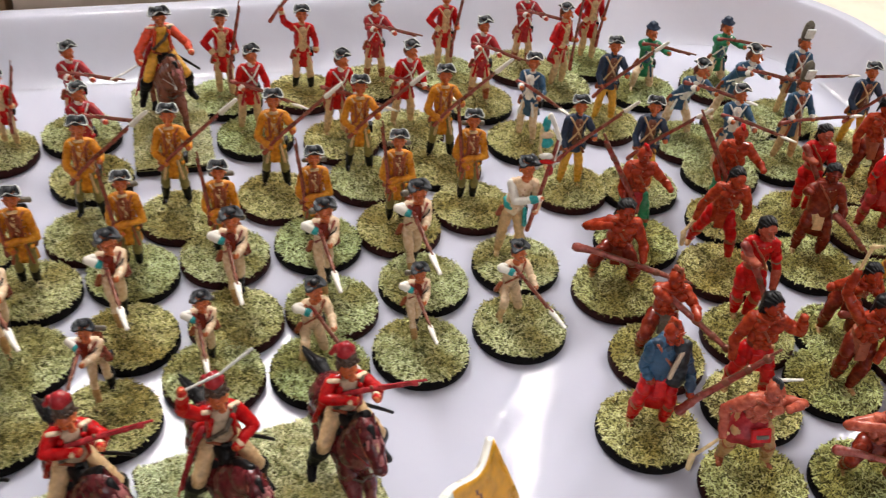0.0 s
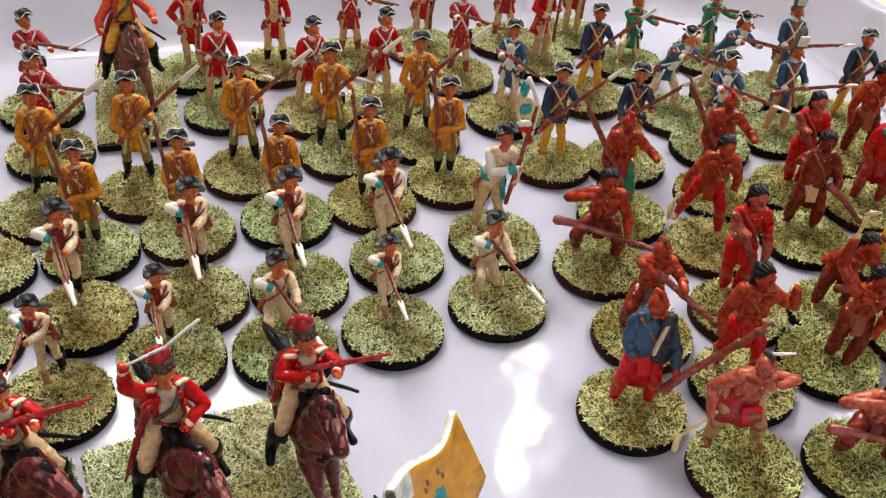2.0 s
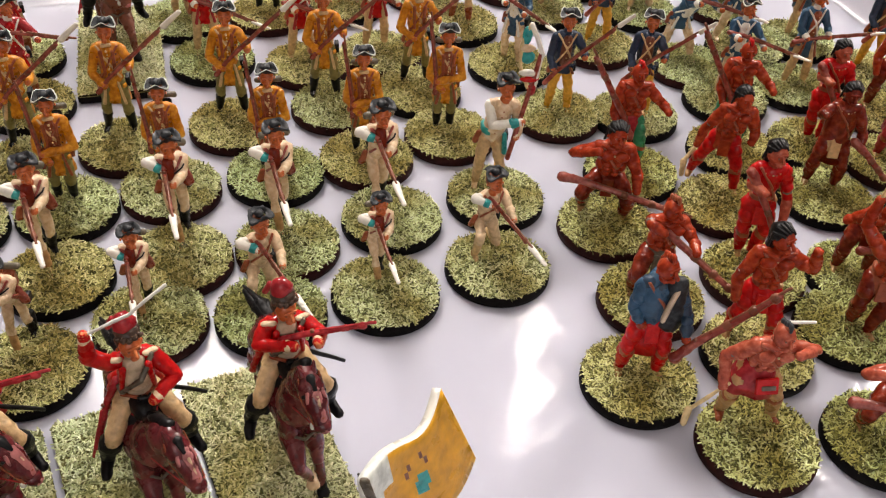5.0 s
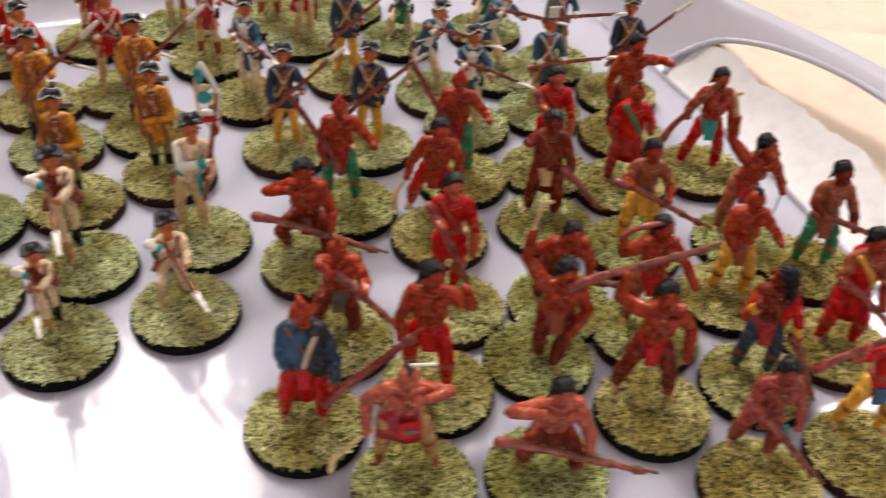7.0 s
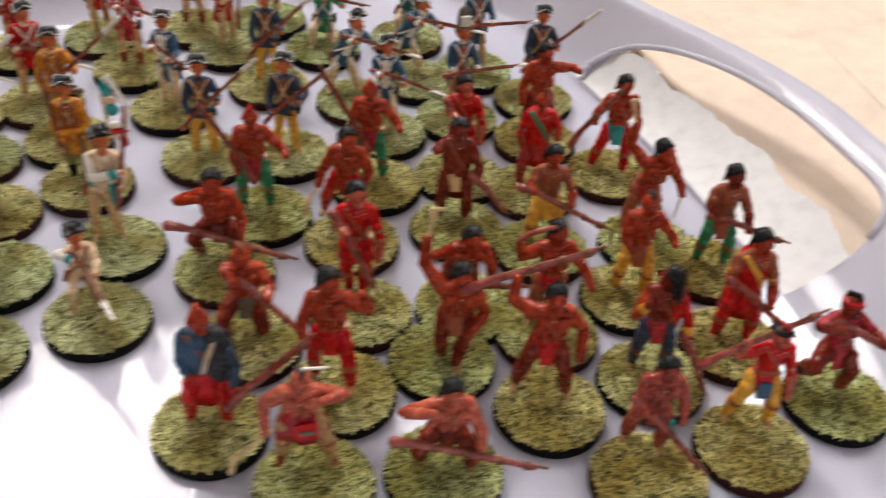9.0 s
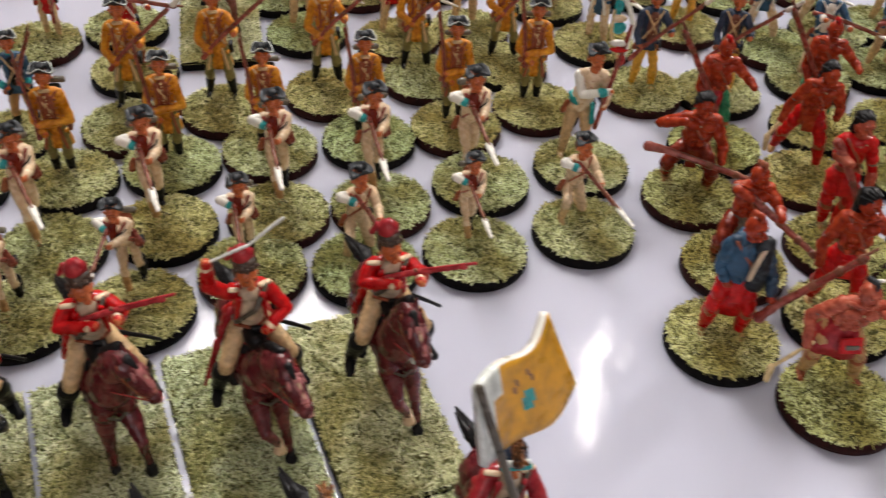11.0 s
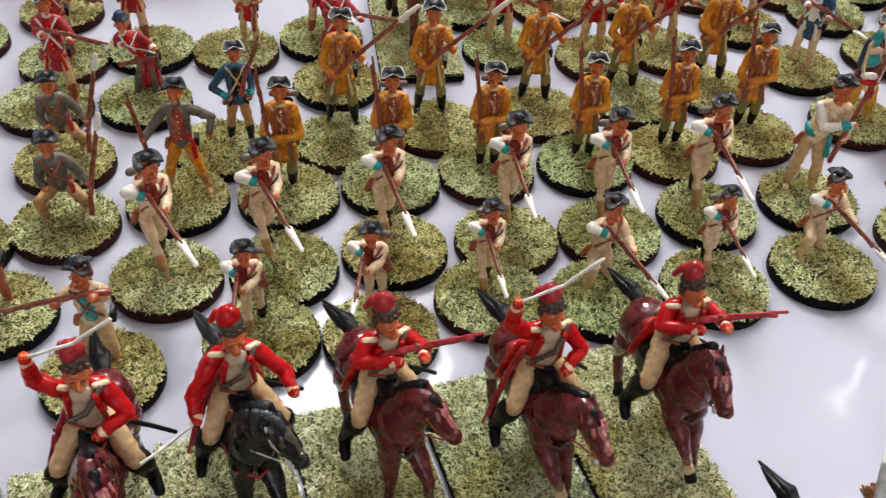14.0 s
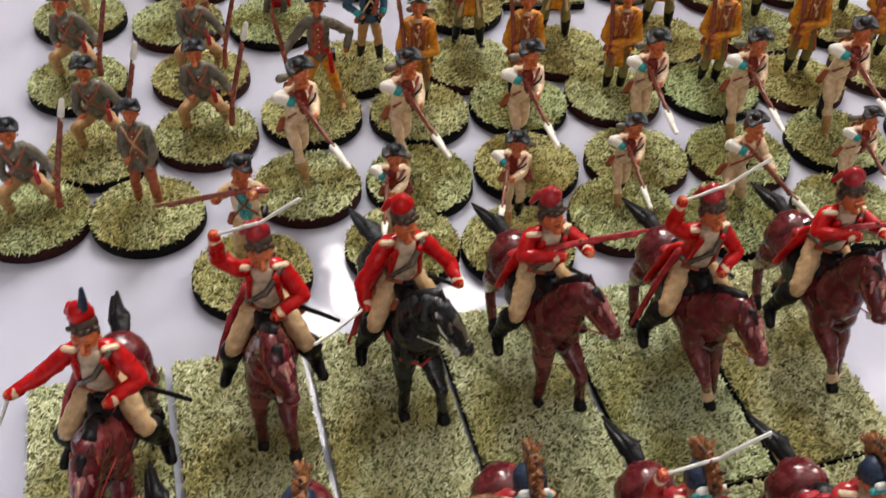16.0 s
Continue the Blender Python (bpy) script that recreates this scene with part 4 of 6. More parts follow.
    s.ribbon([nose - f * 1.2 - side * 1.6, nose - f * 1.2 + up * 1.6, nose - f * 1.2 + side * 1.6], 0.17, bridle)
    s.ribbon([(-4.1, -4.2, 19.0), (-3.0, -8.8, 16.8), (0, -10.0, 15.8), (3.0, -8.8, 16.8), (4.1, -4.2, 19.0)], 0.26, "crimson" if coat == "blackhorse" else "strap")
    crest = [V((0.0, -3.4, 23.6)).lerp(n1 + V((0, 1.4, 2.2)), q / 3) for q in range(4)] + [poll + V((0, 1.0, 1.3))]
    s.ribbon([p + V((0.3 * (-1) ** q, 0.3, 0.1)) for q, p in enumerate(crest)], 1.0, mane)
    for q, p in enumerate(crest):
        s.limb(p + V((0.3, 0.2, 0)), p + V((2.0, 0.0, -2.6)), 0.9, 0.4, mane, 7)
        if curls:
            for r in range(5):
                s.limb(p + V((-1.4 + r * 0.7, -0.6, 0.3 - 0.4 * r)), p + V((-2.2 + r * 1.2, -1.9, -2.2 - 0.4 * r)), 0.95, 0.45, mane, 8)
    fore = [((-1.9, -6.4, 15.4), (-2.3, -8.4, 8.8), (-2.4, -8.0, 1.4)), ((1.9, -6.6, 15.6), (2.6, -12.4, 11.2), (3.0, -12.6, 4.6))]
    if lift:
        fore = [((1.9, -6.4, 15.4), (2.2, -9.4, 8.8), (2.6, -10.4, 1.4)), ((-1.9, -6.6, 15.6), (-1.6, -12.8, 12.0), (0.6, -11.4, 6.2))]
    hind = [((-2.6, 11.0, 15.4), (-2.9, 13.6, 8.6), (-2.8, 11.0, 1.4)), ((2.6, 11.0, 15.4), (2.9, 11.4, 8.0), (2.8, 14.0, 1.4))]
    for n_, (a, b, c) in enumerate(fore + hind):
        a, b, c = V(a), V(b), V(c)
        s.limb(a, b, 1.9 if n_ < 2 else 2.5, 1.0, coat)
        s.ball(b, 1.05, 1.1, 1.2, coat, 10, 7)
        s.limb(b, c, 0.9, 0.72, coat)
        s.limb(c.lerp(b, 0.22), c + V((0, 0, 0.5)), 0.8, 0.85, "black" if (n_, lift) != (1, 1) else "cream")
        s.limb(c + V((0, 0, 0.3)), c + V((0, -0.7, -0.7)), 0.85, 1.1, "black" if (n_, lift) != (1, 1) else "cream")
    for q in (-1, 0, 1):
        root, swell, tip = V((0.2 * q, 14.2, 21.0)), V((-0.8 + 0.7 * q, 18.0, 21.8 - 0.5 * abs(q))), V((-2.4 + 0.3 * q, 25.0 - 1.8 * abs(q), 20.4 - 0.6 * q))
        if not flying:
            swell, tip = V((0.6 * q, 16.4, 18.0)), V((0.4 * q, 16.6, 8.0 + abs(q)))
        s.limb(root, swell, 0.75, 1.15, mane)
        s.limb(swell, tip, 1.15, 0.3, mane)
    s.lathe([(0, 2.0, z) for z in (24.0, 23.0, 20.6, 17.0, 17.2)], [(2.0, 4.6), (3.8, 5.2), (4.6, 5.6), (4.9, 5.8), (4.1, 5.0)], cloth, pleat=0.03)
    s.limb((0, 6.0, 24.4), (0, -2.8, 24.8), 2.2, 1.8, "black", 10)
    s.limb((-3.0, 5.6, 24.8), (3.0, 5.6, 24.8), 1.3, 1.3, "crimson", 8)
    return s.finish(name)


def rider_mesh(name, coat="red", arm="carbine", cap="red", plume=None, legs="buff", vest="vest", turn=0.0):
    """A seated cavalryman over the saddle as one mesh, facing -y."""
    s = Sculpt(0.76)
    hip, chest = V((0, 2.0, 26.4)), V((0, 0.8, 33.9))
    for sg in (-1, 1):
        s.limb(hip + V((1.5 * sg, 0, 0)), (5.4 * sg, -2.6, 21.0), 2.4, 1.9, legs)
        s.limb((5.4 * sg, -2.6, 21.0), (6.0 * sg, -1.9, 18.6), 1.95, 1.75, legs)
        s.limb((5.9 * sg, -1.9, 19.0), (6.4 * sg, -0.8, 16.4), 2.5, 2.2, "black")
        s.limb((6.4 * sg, -0.8, 16.0), (6.9 * sg, 0.8, 11.8), 1.9, 1.4, "black")
        s.limb((6.9 * sg, 1.0, 11.4), (8.0 * sg, -2.2, 10.8), 1.45, 1.15, "black")
        s.limb(hip + V((2.0 * sg, 2.0, 1.6)), (4.6 * sg, 6.2, 18.4), 2.0, 1.5, coat, 8, 0.6)
    s.limb(hip, chest, 2.9, 3.5, coat, 12, 0.8)
    s.limb(hip + V((0, -1.0, 0.6)), hip.lerp(chest, 0.5) + V((0, -1.4, 0)), 2.7, 2.75, vest, 12, 0.8)
    s.limb(hip.lerp(chest, 0.45) + V((0, -1.4, 0)), chest + V((0, -1.3, 1.2)), 2.75, 2.2, vest, 12, 0.8)
    s.limb(chest + V((-2.5, 0, 1.1)), chest + V((2.5, 0, 1.1)), 1.8, 1.8, coat, 10)
    for sg in (-1, 1):
        s.limb(chest + V((2.0 * sg, -1.0, 2.2)), chest + V((3.4 * sg, -0.4, 2.0)), 0.75, 0.9, "cream", 7, 0.6)
        s.limb(chest + V((1.9 * sg, -2.4, 1.2)), hip + V((2.6 * sg, -2.0, 1.6)), 0.75, 0.6, coat, 7)
    s.ribbon([chest + V((2.8, -1.4, 2.0)), chest + V((0.4, -3.6, -1.0)), hip + V((-2.6, -2.8, 2.6)), hip + V((-3.0, 0.6, 2.0))], 0.62, "strap")
    s.ribbon([hip + V((-2.7, -1.6, 0.9)), hip + V((0, -3.5, 0.8)), hip + V((2.7, -1.6, 0.9))], 0.5, "leather")
    s.slab(hip + V((0.2, -3.9, 0.9)), (1.7, 0.9, 1.3), "black")
    hands = {"carbine": ((0.2, -4.8, 34.6), (3.8, -6.6, 36.0)), "raised": ((-6.2, -0.4, 43.6), (1.6, -4.4, 29.2)), "low": ((-7.4, -3.8, 26.4), (7.4, -5.0, 28.6)), "out": ((-11.5, -3.0, 30.0), (2.0, -4.6, 29.2)), "flag": ((-3.6, -5.2, 31.0), (2.8, -6.2, 28.0)), "horn": ((-6.8, -3.4, 38.6), (2.6, -5.8, 28.4))}[arm]
    out = {"carbine": (-3.4, 1.6), "raised": (-1.6, 3.4), "low": (-1.8, 1.8), "out": (-0.6, 3.6), "flag": (-2, 2), "horn": (-2.4, 2)}[arm]
    for k, (sgn, hand) in enumerate(((-1, hands[0]), (1, hands[1]))):
        sh, hand = chest + V((3.0 * sgn, 0, 0.8)), V(hand)
        elbow = joint(sh, hand, (out[k], 0.6, -1.6 if hand.z < 40 else -1.8))
        s.limb(sh, elbow, 1.75, 1.6, coat)
        s.limb(elbow, hand, 1.6, 1.15, coat)
        s.limb(elbow.lerp(hand, 0.80), elbow.lerp(hand, 0.88), 1.3, 1.25, "cream")
        s.ball(hand, 1.15, 1.15, 1.15, "flesh", 8, 6)
    head = chest + V((0, -1.0, 4.9))
    s.limb(chest + V((0, -0.4, 1.5)), head, 1.6, 1.4, "vest")
    face(s, head, "flesh", turn, "fur")
    if cap == "fur":
        s.lathe([head + V((0, 0.2, z)) for z in (0.9, 1.3, 3.2, 4.2)], [(2.5, 2.6), (3.0, 3.1), (2.6, 2.7), (1.4, 1.5)], "navy")
        arc = [head + V((0.1 * q, 3.3 * math.sin(math.radians(-70 + 28 * q)), 2.6 + 3.0 * math.cos(math.radians(-70 + 28 * q)))) for q in range(7)]
        for q, (a, b) in enumerate(zip(arc, arc[1:])):
            s.limb(a, b, 1.2, 1.1, "crest", 8)
            for k in range(5):
                out = (a - head - V((0, 0, 2.6))).normalized() * (1.5 + 0.3 * ((q + k) % 3))
                s.limb(a.lerp(b, 0.2 * k), a.lerp(b, 0.2 * k + 0.25) + out + V((0.9 * (k % 3 - 1), 0, 0)), 0.7, 0.3, "fur" if (q + k) % 3 == 0 else "crest", 6)
        s.limb(head + V((-2.0, -2.3, 1.6)), head + V((2.0, -2.3, 1.6)), 0.7, 0.7, "teal", 7)
        s.limb(head + V((-1.6, -2.4, 2.8)), head + V((1.6, -2.4, 2.8)), 0.7, 0.7, "lace", 7)
    elif cap == "tricorn":
        s.tricorn(head + V((0, 0.4, 2.0)), "felt", "lace", turn, 0.9)
    else:
        pelt = "fur" if cap in ("red", "crimson") else cap
        s.lathe([head + V((0, 0.9, z)) for z in (1.2, 1.5, 2.4, 3.2, 3.6)], [(2.0, 2.0), (2.35, 2.35), (2.45, 2.4), (2.2, 2.1), (1.4, 1.5)], pelt, pleat=0.04)
        for q in range(-2, 3):
            s.ball(head + V((0.85 * q, -1.25 + 0.25 * q * q, 2.1 + 0.2 * (q % 2))), 0.75, 0.5, 0.8, pelt, 7, 5)
        s.lathe([head + V((-0.15, 1.2, z)) for z in (3.0, 3.5, 4.5, 5.5, 6.1)], [(1.9, 1.8), (2.3, 2.2), (2.2, 2.1), (1.5, 1.4), (0.5, 0.5)], cap, pleat=0.08)
        s.limb(head + V((-1.6, 2.2, 4.3)), head + V((-2.5, 2.8, 2.2)), 0.85, 0.6, cap, 7)
    if plume:
        s.limb(head + V((0.4, 0.8, 5.0)), head + V((0.9, 1.2, 8.6)), 1.0, 0.4, plume)
    s.limb((2.6, 2.0, 26.0), (11.0, 4.6, 17.0), 0.62, 0.5, "black", 7)
    if arm == "carbine":
        s.musket((-1.6, -2.4, 34.8), (12.0, -7.6, 39.0), 0, stock="crimson")
    elif arm == "raised":
        s.sabre(hands[0], (6.4, -1.4, 51.0), 1.4)
    elif arm == "low":
        s.sabre(hands[0], (-16.5, -7.5, 24.5), 0.4)
    elif arm == "horn":
        s.ribbon([V(hands[0]) + V((2.6 * math.cos(math.radians(q)), -0.4, 2.2 + 2.6 * math.sin(math.radians(q)))) for q in range(-30, 310, 30)], 1.0, "crest")
    elif arm == "out":
        s.sabre(hands[0], (-16.5, -8.5, 20.0), 0.4)
    if arm in ("raised", "low", "out"):
        s.musket((-3.6, 1.8, 29.5), (-8.6, 1.4, 13.0), 0, stock="crimson")
    return s.finish(name)


# ---- bases with flock ----
def flakes(name, inside, spread, count, seed, dome, flock):
    """Many small flakes lying on a base, as one mesh."""
    rng = np.random.default_rng(seed)
    xy = rng.uniform(-1, 1, (count * 3, 2)) * spread
    xy = xy[[inside(x, y) for x, y in xy]][:count]
    n = len(xy)
    ang, tip = rng.uniform(0, np.pi, n), rng.normal(0, 0.46, n)
    ln, wd, th = rng.uniform(0.45, 0.95, n), rng.uniform(0.13, 0.21, n), rng.uniform(0.04, 0.08, n)
    lump = np.array([noise.noise((x * 0.22 + seed, y * 0.22, 0)) + 0.5 * noise.noise((x * 0.6, y * 0.6 + seed, 4)) for x, y in xy])
    edge = np.clip((1 - np.maximum(np.abs(xy[:, 0]) / spread[0], np.hypot(xy[:, 0] / spread[0], xy[:, 1] / spread[1]) if spread[0] == spread[1] else np.abs(xy[:, 1]) / spread[1])) * 5, 0, 1)
    z = 2.75 + edge * (dome * np.exp(-((xy[:, 0] / 5) ** 2 + (xy[:, 1] / 5) ** 2)) + 0.55 * np.maximum(lump + 0.25, 0)) + rng.uniform(0, 0.40, n)
    d = np.stack([np.cos(ang) * np.cos(tip), np.sin(ang) * np.cos(tip), np.sin(tip)], 1)
    s = np.stack([-np.sin(ang), np.cos(ang), np.zeros(n)], 1)
    c = np.concatenate([xy, z[:, None]], 1)
    up = np.array([0, 0, 1.0])
    parts = []
    for e in (-1, 1):
        end = c + d * (ln * e)[:, None]
        k = 0.75 if e < 0 else 1.0
        parts += [end - s * (wd * k)[:, None], end + s * (wd * k)[:, None], end + up * th[:, None] * 2]
    verts = np.stack(parts, 1).reshape(-1, 3) * MM
    o = (np.arange(n) * 6)[:, None]
    quads = np.concatenate([o + [0, 3, 5, 2], o + [1, 2, 5, 4]], 0)
    tris = o + [3, 4, 5]
    me = bpy.data.meshes.new(name)
    me.from_pydata(verts.tolist(), [], quads.tolist() + tris.tolist())
    me.materials.append(flock)
    return me


round_turf = [flakes("turf", lambda x, y: x * x + y * y < 12.15 ** 2, (12.2, 12.2), 2500, 10 + i, 1.3, green_flock if i < 4 else straw_flock) for i in range(8)]
cavalry_turf = [flakes("turf", lambda x, y: True, (11.9, 24.7), 7000, 30 + i, 0.5, pale_flock) for i in range(3)]


def round_base(mat):
    s = bmesh.new()
    prof = [(11.9, 0), (12.5, 0.35), (12.45, 1.6), (12.3, 2.55), (11.9, 2.8)]
    n = 48
    rings = [[s.verts.new((r * MM * math.cos(2 * math.pi * i / n), r * MM * math.sin(2 * math.pi * i / n), z * MM)) for i in range(n)] for r, z in prof]
    for a, b in zip(rings, rings[1:]):
        for i in range(n):
            s.faces.new((a[i], a[(i + 1) % n], b[(i + 1) % n], b[i])).smooth = True
    s.faces.new(rings[0][::-1])
    s.faces.new(rings[-1]).material_index = 1
    me = bpy.data.meshes.new("base")
    s.to_mesh(me)
    s.free()
    me.materials.append(mat)
    me.materials.append(soil)
    return me


def cavalry_base(rim):
    bm = box_bm(-0.0121, 0.0121, -0.025, 0.025, 0, 0.0028, 0.0005)
    me = bpy.data.meshes.new("base")
    for f in bm.faces:
        f.material_index = 1 if f.normal.z > 0.9 else 0
    bm.to_mesh(me)
    bm.free()
    me.materials.append(rim)
    me.materials.append(soil)
    return me


BASES = [round_base(rim_black), round_base(rim_brown)]
CAVALRY_BASES = {"dark": cavalry_base(rim_black), "pale": cavalry_base(rim_pale)}
rng = random.Random(5)


def child(name, me, parent, z=0.0, label="", kind=""):
    ob = new(name, me)
    ob.parent = parent
    ob.location.z = z
    return tagged(ob, label, kind=kind)


LIBRARY = {}


def mini(kind, x, y, rz=0.0, dx=0.0, dy=0.0, top=None, rim=None):
    """Places one footed miniature: its base centre in centimetres, its heading, and where its head stands over the base (mm)."""
    (me, head), name, label, group, usual = LIBRARY[kind]
    thing = tagged(new(name), label, "miniature", group)
    thing.location = (x * 0.01, y * 0.01, 0)
    base = child("base", BASES[rng.random() < 0.45 if rim is None else rim], thing)
    base.rotation_euler.z = rng.uniform(0, 6.28)
    straw = group == "painted warriors"
    child("turf", rng.choice(round_turf[4:] if straw else round_turf[:4]), base, 0, "dry straw-green flock" if straw else "dry green flock", "stuff")
    fig = child("figure", me, thing, 2.6 * MM)
    size = ((top or usual) - 2.6) / head.z
    at = Matrix.Rotation(radians(rz), 3, "Z") @ (head * size)
    fig.location.x, fig.location.y = (dx - at.x) * MM, (dy - at.y) * MM
    fig.rotation_euler.z = radians(rz)
    fig.scale = (size, size, size)
    return thing


def cavalry(x, y, rz, horse, rider, label, turn=10.5, dx=0.0, dy=0.0, size=1.06, tall=0.935):
    """Places one mounted miniature on its oblong base."""
    thing = tagged(new("toy_cavalryman"), label, "miniature", "cavalry on oblong bases")
    thing.matrix_basis = pose(x * 0.01, y * 0.01, 0, 0, 0, turn)
    base = child("base", CAVALRY_BASES["pale" if x < -12 and y < 0 else "dark"], thing)
    child("turf", rng.choice(cavalry_turf), base, 0, "dry green flock", "stuff")
    for nm, me in (("horse_figure", horse), ("rider_figure", rider)):
        ob = child(nm, me, thing, 2.6 * MM)
        ob.location.x, ob.location.y = dx * MM, dy * MM
        ob.rotation_euler.z = radians(rz - turn)
        ob.scale = (size, size, size * (0.96 if nm == "horse_figure" else tall))
    return thing


def kind(key, made, name, label, group, usual=33.0):
    """Files a figure under a key, with the usual height of its hat or hair (mm)."""
    LIBRARY[key] = (made, name, label, group, usual)


# yellow-coated infantry
kind("guard", soldier("figure", coat="ochre", vest="leather", legs="olive", cuff="ochre", belts="buff", skirt=7.2, slim=1.02, feet=((-1.8, 0.2), (1.8, -0.2)),
     hands=((-1.4, -5.0, 15.0), (-2.6, -4.6, 17.4)), elbows=((-4.5, -0.6, 17.0), (4.3, -1.6, 16.8)), gun=((-2.6, -4.4, 13.6), (-5.2, -2.4, 35.5)), pack="black", trim=True), "toy_soldier", "ochre-coated toy soldier with upright musket on green base", "yellow infantry", 35)
kind("port", soldier("figure", coat="ochre", vest="ochre", legs="olive", cuff="ochre", belts="buff", skirt=7.2, slim=1.02, feet=((-3.2, 0.4), (3.2, -0.8)),
     hands=((-1.4, -4.8, 15.8), (4.8, -5.0, 20.8)), elbows=((-4.8, -0.6, 17.0), None), gun=((-3.6, -4.4, 14.4), (14.0, -5.4, 31.6)), bayonet=7.0, trim=True), "toy_soldier", "ochre-coated toy soldier with levelled bayonet on green base", "yellow infantry", 34)
# white-waistcoated light infantry
kind("lean", soldier("figure", coat="cream", vest="cream", legs="cream", boots="tan", slim=0.86, odd_leg=True, sleeve="white", cuff="teal", belts="stock", lace=None, skirt=0, pack="leather",
     chest=(0.3, -2.6, 21.8), hip=(0.6, 0.6, 14.2), feet=((0.2, -3.4), (2.2, 3.4)), hands=((-1.4, -5.4, 22.2), (0.0, -9.6, 21.2)), gun=((-1.2, -2.0, 23.2), (-1.4, -19.5, 21.4)), bayonet=7.5, turn=6, elbow_out=2.6),
     "toy_soldier", "cream-clad toy soldier aiming a musket with fixed bayonet", "light infantry")
kind("kneel", soldier("figure", coat="drab", vest="drab", legs="drab", boots="buff", slim=0.92, sleeve="white", cuff="teal", belts="leather", lace=None, skirt=0, pack=None,
     hip=(0, 0.5, 9.6), chest=(0, -1.4, 16.6), feet=((-3.4, -2.4), (3.2, 4.6)), knees=((-3.2, -4.2, 7.6), (2.8, -1.2, 2.2)), kneel=2,
     hands=((-1.6, -4.6, 17.2), (1.8, -10.0, 16.0)), gun=((-1.4, -0.8, 18.2), (1.2, -19.5, 16.2)), bayonet=7.0, turn=10, elbow_out=2.4),
     "toy_soldier", "cream-clad toy soldier kneeling to fire a musket", "light infantry", 25.8)
kind("cross", soldier("figure", coat="cream", vest="teal", legs="buff", boots="buff", sleeve="buff", cuff="flesh", belts="brown", lace=None, skirt=0, hip=(0, 0.5, 11.4), chest=(0, -1.0, 19.0),
     hands=((-5.0, -5.0, 20.4), (1.6, -4.4, 21.0)), gun=((4.4, -3.0, 21.6), (-15.0, -6.4, 20.4)), bayonet=0, turn=-30), "toy_soldier", "cream-clad toy soldier firing sideways on green base", "light infantry", 29)
kind("ensign", soldier("figure", coat="cream", vest="cream", legs="buff", boots="buff", sleeve="white", cuff="teal", belts=None, sash="teal", lace=None, skirt=0,
     chest=(1.6, -1.2, 22.6), hands=((5.6, -5.0, 21.2), (5.0, -4.0, 16.6)), elbows=((-0.6, -4.4, 20.0), None), gun=((3.6, -4.0, 11.0), (8.4, -3.0, 37.0)), furled=True, turn=15), "toy_soldier", "cream-clad toy soldier holding a furled red and teal standard", "light infantry")
# grey irregulars
kind("scout", soldier("figure", coat="grey", vest="grey", legs="tan", boots="tan", cuff=None, belts="leather", lace=None, skirt=0, sash="crimson",
     hip=(0, 0.5, 9.0), chest=(-0.4, -1.6, 16.4), feet=((-4.4, -1.6), (4.0, 1.6)), knees=((-5.0, -3.6, 7.4), (4.6, -2.6, 6.4)),
     hands=((-2.4, -5.2, 12.0), (6.4, -3.6, 11.6)), gun=((5.2, -3.6, 3.0), (10.6, -2.6, 25.0)), bayonet=4.5), "toy_soldier", "grey-coated toy soldier crouching with an upright musket", "grey irregulars", 26)
kind("officer", soldier("figure", coat="grey", vest="clay", legs="ochre", boots="tan", cuff=None, belts=None, lace=None, skirt=0, sash="red", feet=((-4.6, 0), (5.0, -0.6)),
     hands=((-8.0, -3.4, 17.6), (6.6, -1.6, 17.0)), elbows=(None, (7.4, 0.6, 20.4)), gun=((-6.2, -4.4, 6.0), (-10.5, -2.6, 29.0))), "toy_soldier", "grey-coated toy officer standing with legs apart", "grey irregulars")
kind("brownman", soldier("figure", coat="grey", vest="brown", legs="leather", boots="leather", cuff=None, belts="tan", lace=None, skirt=4, hands=((-1.6, -4.6, 18.0), (3.0, -3.6, 15.0)), gun=None),
     "toy_soldier", "brown and grey toy soldier standing on green base", "grey irregulars")
# red infantry
kind("red_aim", soldier("figure", coat="crimson", vest="red", legs="buff", boots="leather", cuff="white", belts="white", hands=((-1.0, -5.6, 22.4), (5.4, -7.2, 21.4)), gun=((-3.0, -2.6, 23.4), (13.5, -9.5, 21.0)), turn=25),
     "toy_soldier", "red-coated toy soldier firing a musket", "red infantry")
kind("red_down", soldier("figure", coat="red", vest="crimson", legs="buff", boots="buff", cuff="white", belts="white", chest=(0.6, -2.6, 22.0), hands=((-2.4, -5.0, 17.4), (4.6, -6.6, 16.0)),
     gun=((-5.0, -3.4, 20.0), (12.0, -9.0, 12.8)), bayonet=5.5, turn=20), "toy_soldier", "red-coated toy soldier advancing with lowered bayonet", "red infantry")
kind("red_stand", soldier("figure", coat="red", vest="buff", legs="buff", boots="buff", cuff="buff", belts="buff", hands=((-2.2, -4.2, 17.4), (3.4, -4.4, 18.6)), elbows=((-5.8, -0.8, 20.4), (4.6, -0.8, 17.4)), gun=((1.4, -4.6, 8.0), (6.6, -2.6, 35.0)), feet=((-1.6, 0.4), (2.4, -1.0))),
     "toy_soldier", "red-coated toy soldier standing with slanting musket", "red infantry")
kind("red_high", soldier("figure", coat="red", vest="buff", legs="buff", boots="black", cuff="buff", belts="buff", hands=((-7.0, -2.4, 32.0), (4.4, -2.0, 15.6)), gun=((-11.0, -3.0, 28.5), (-2.5, -2.2, 37.5))),
     "toy_soldier", "red-coated toy soldier waving a musket overhead", "red infantry")
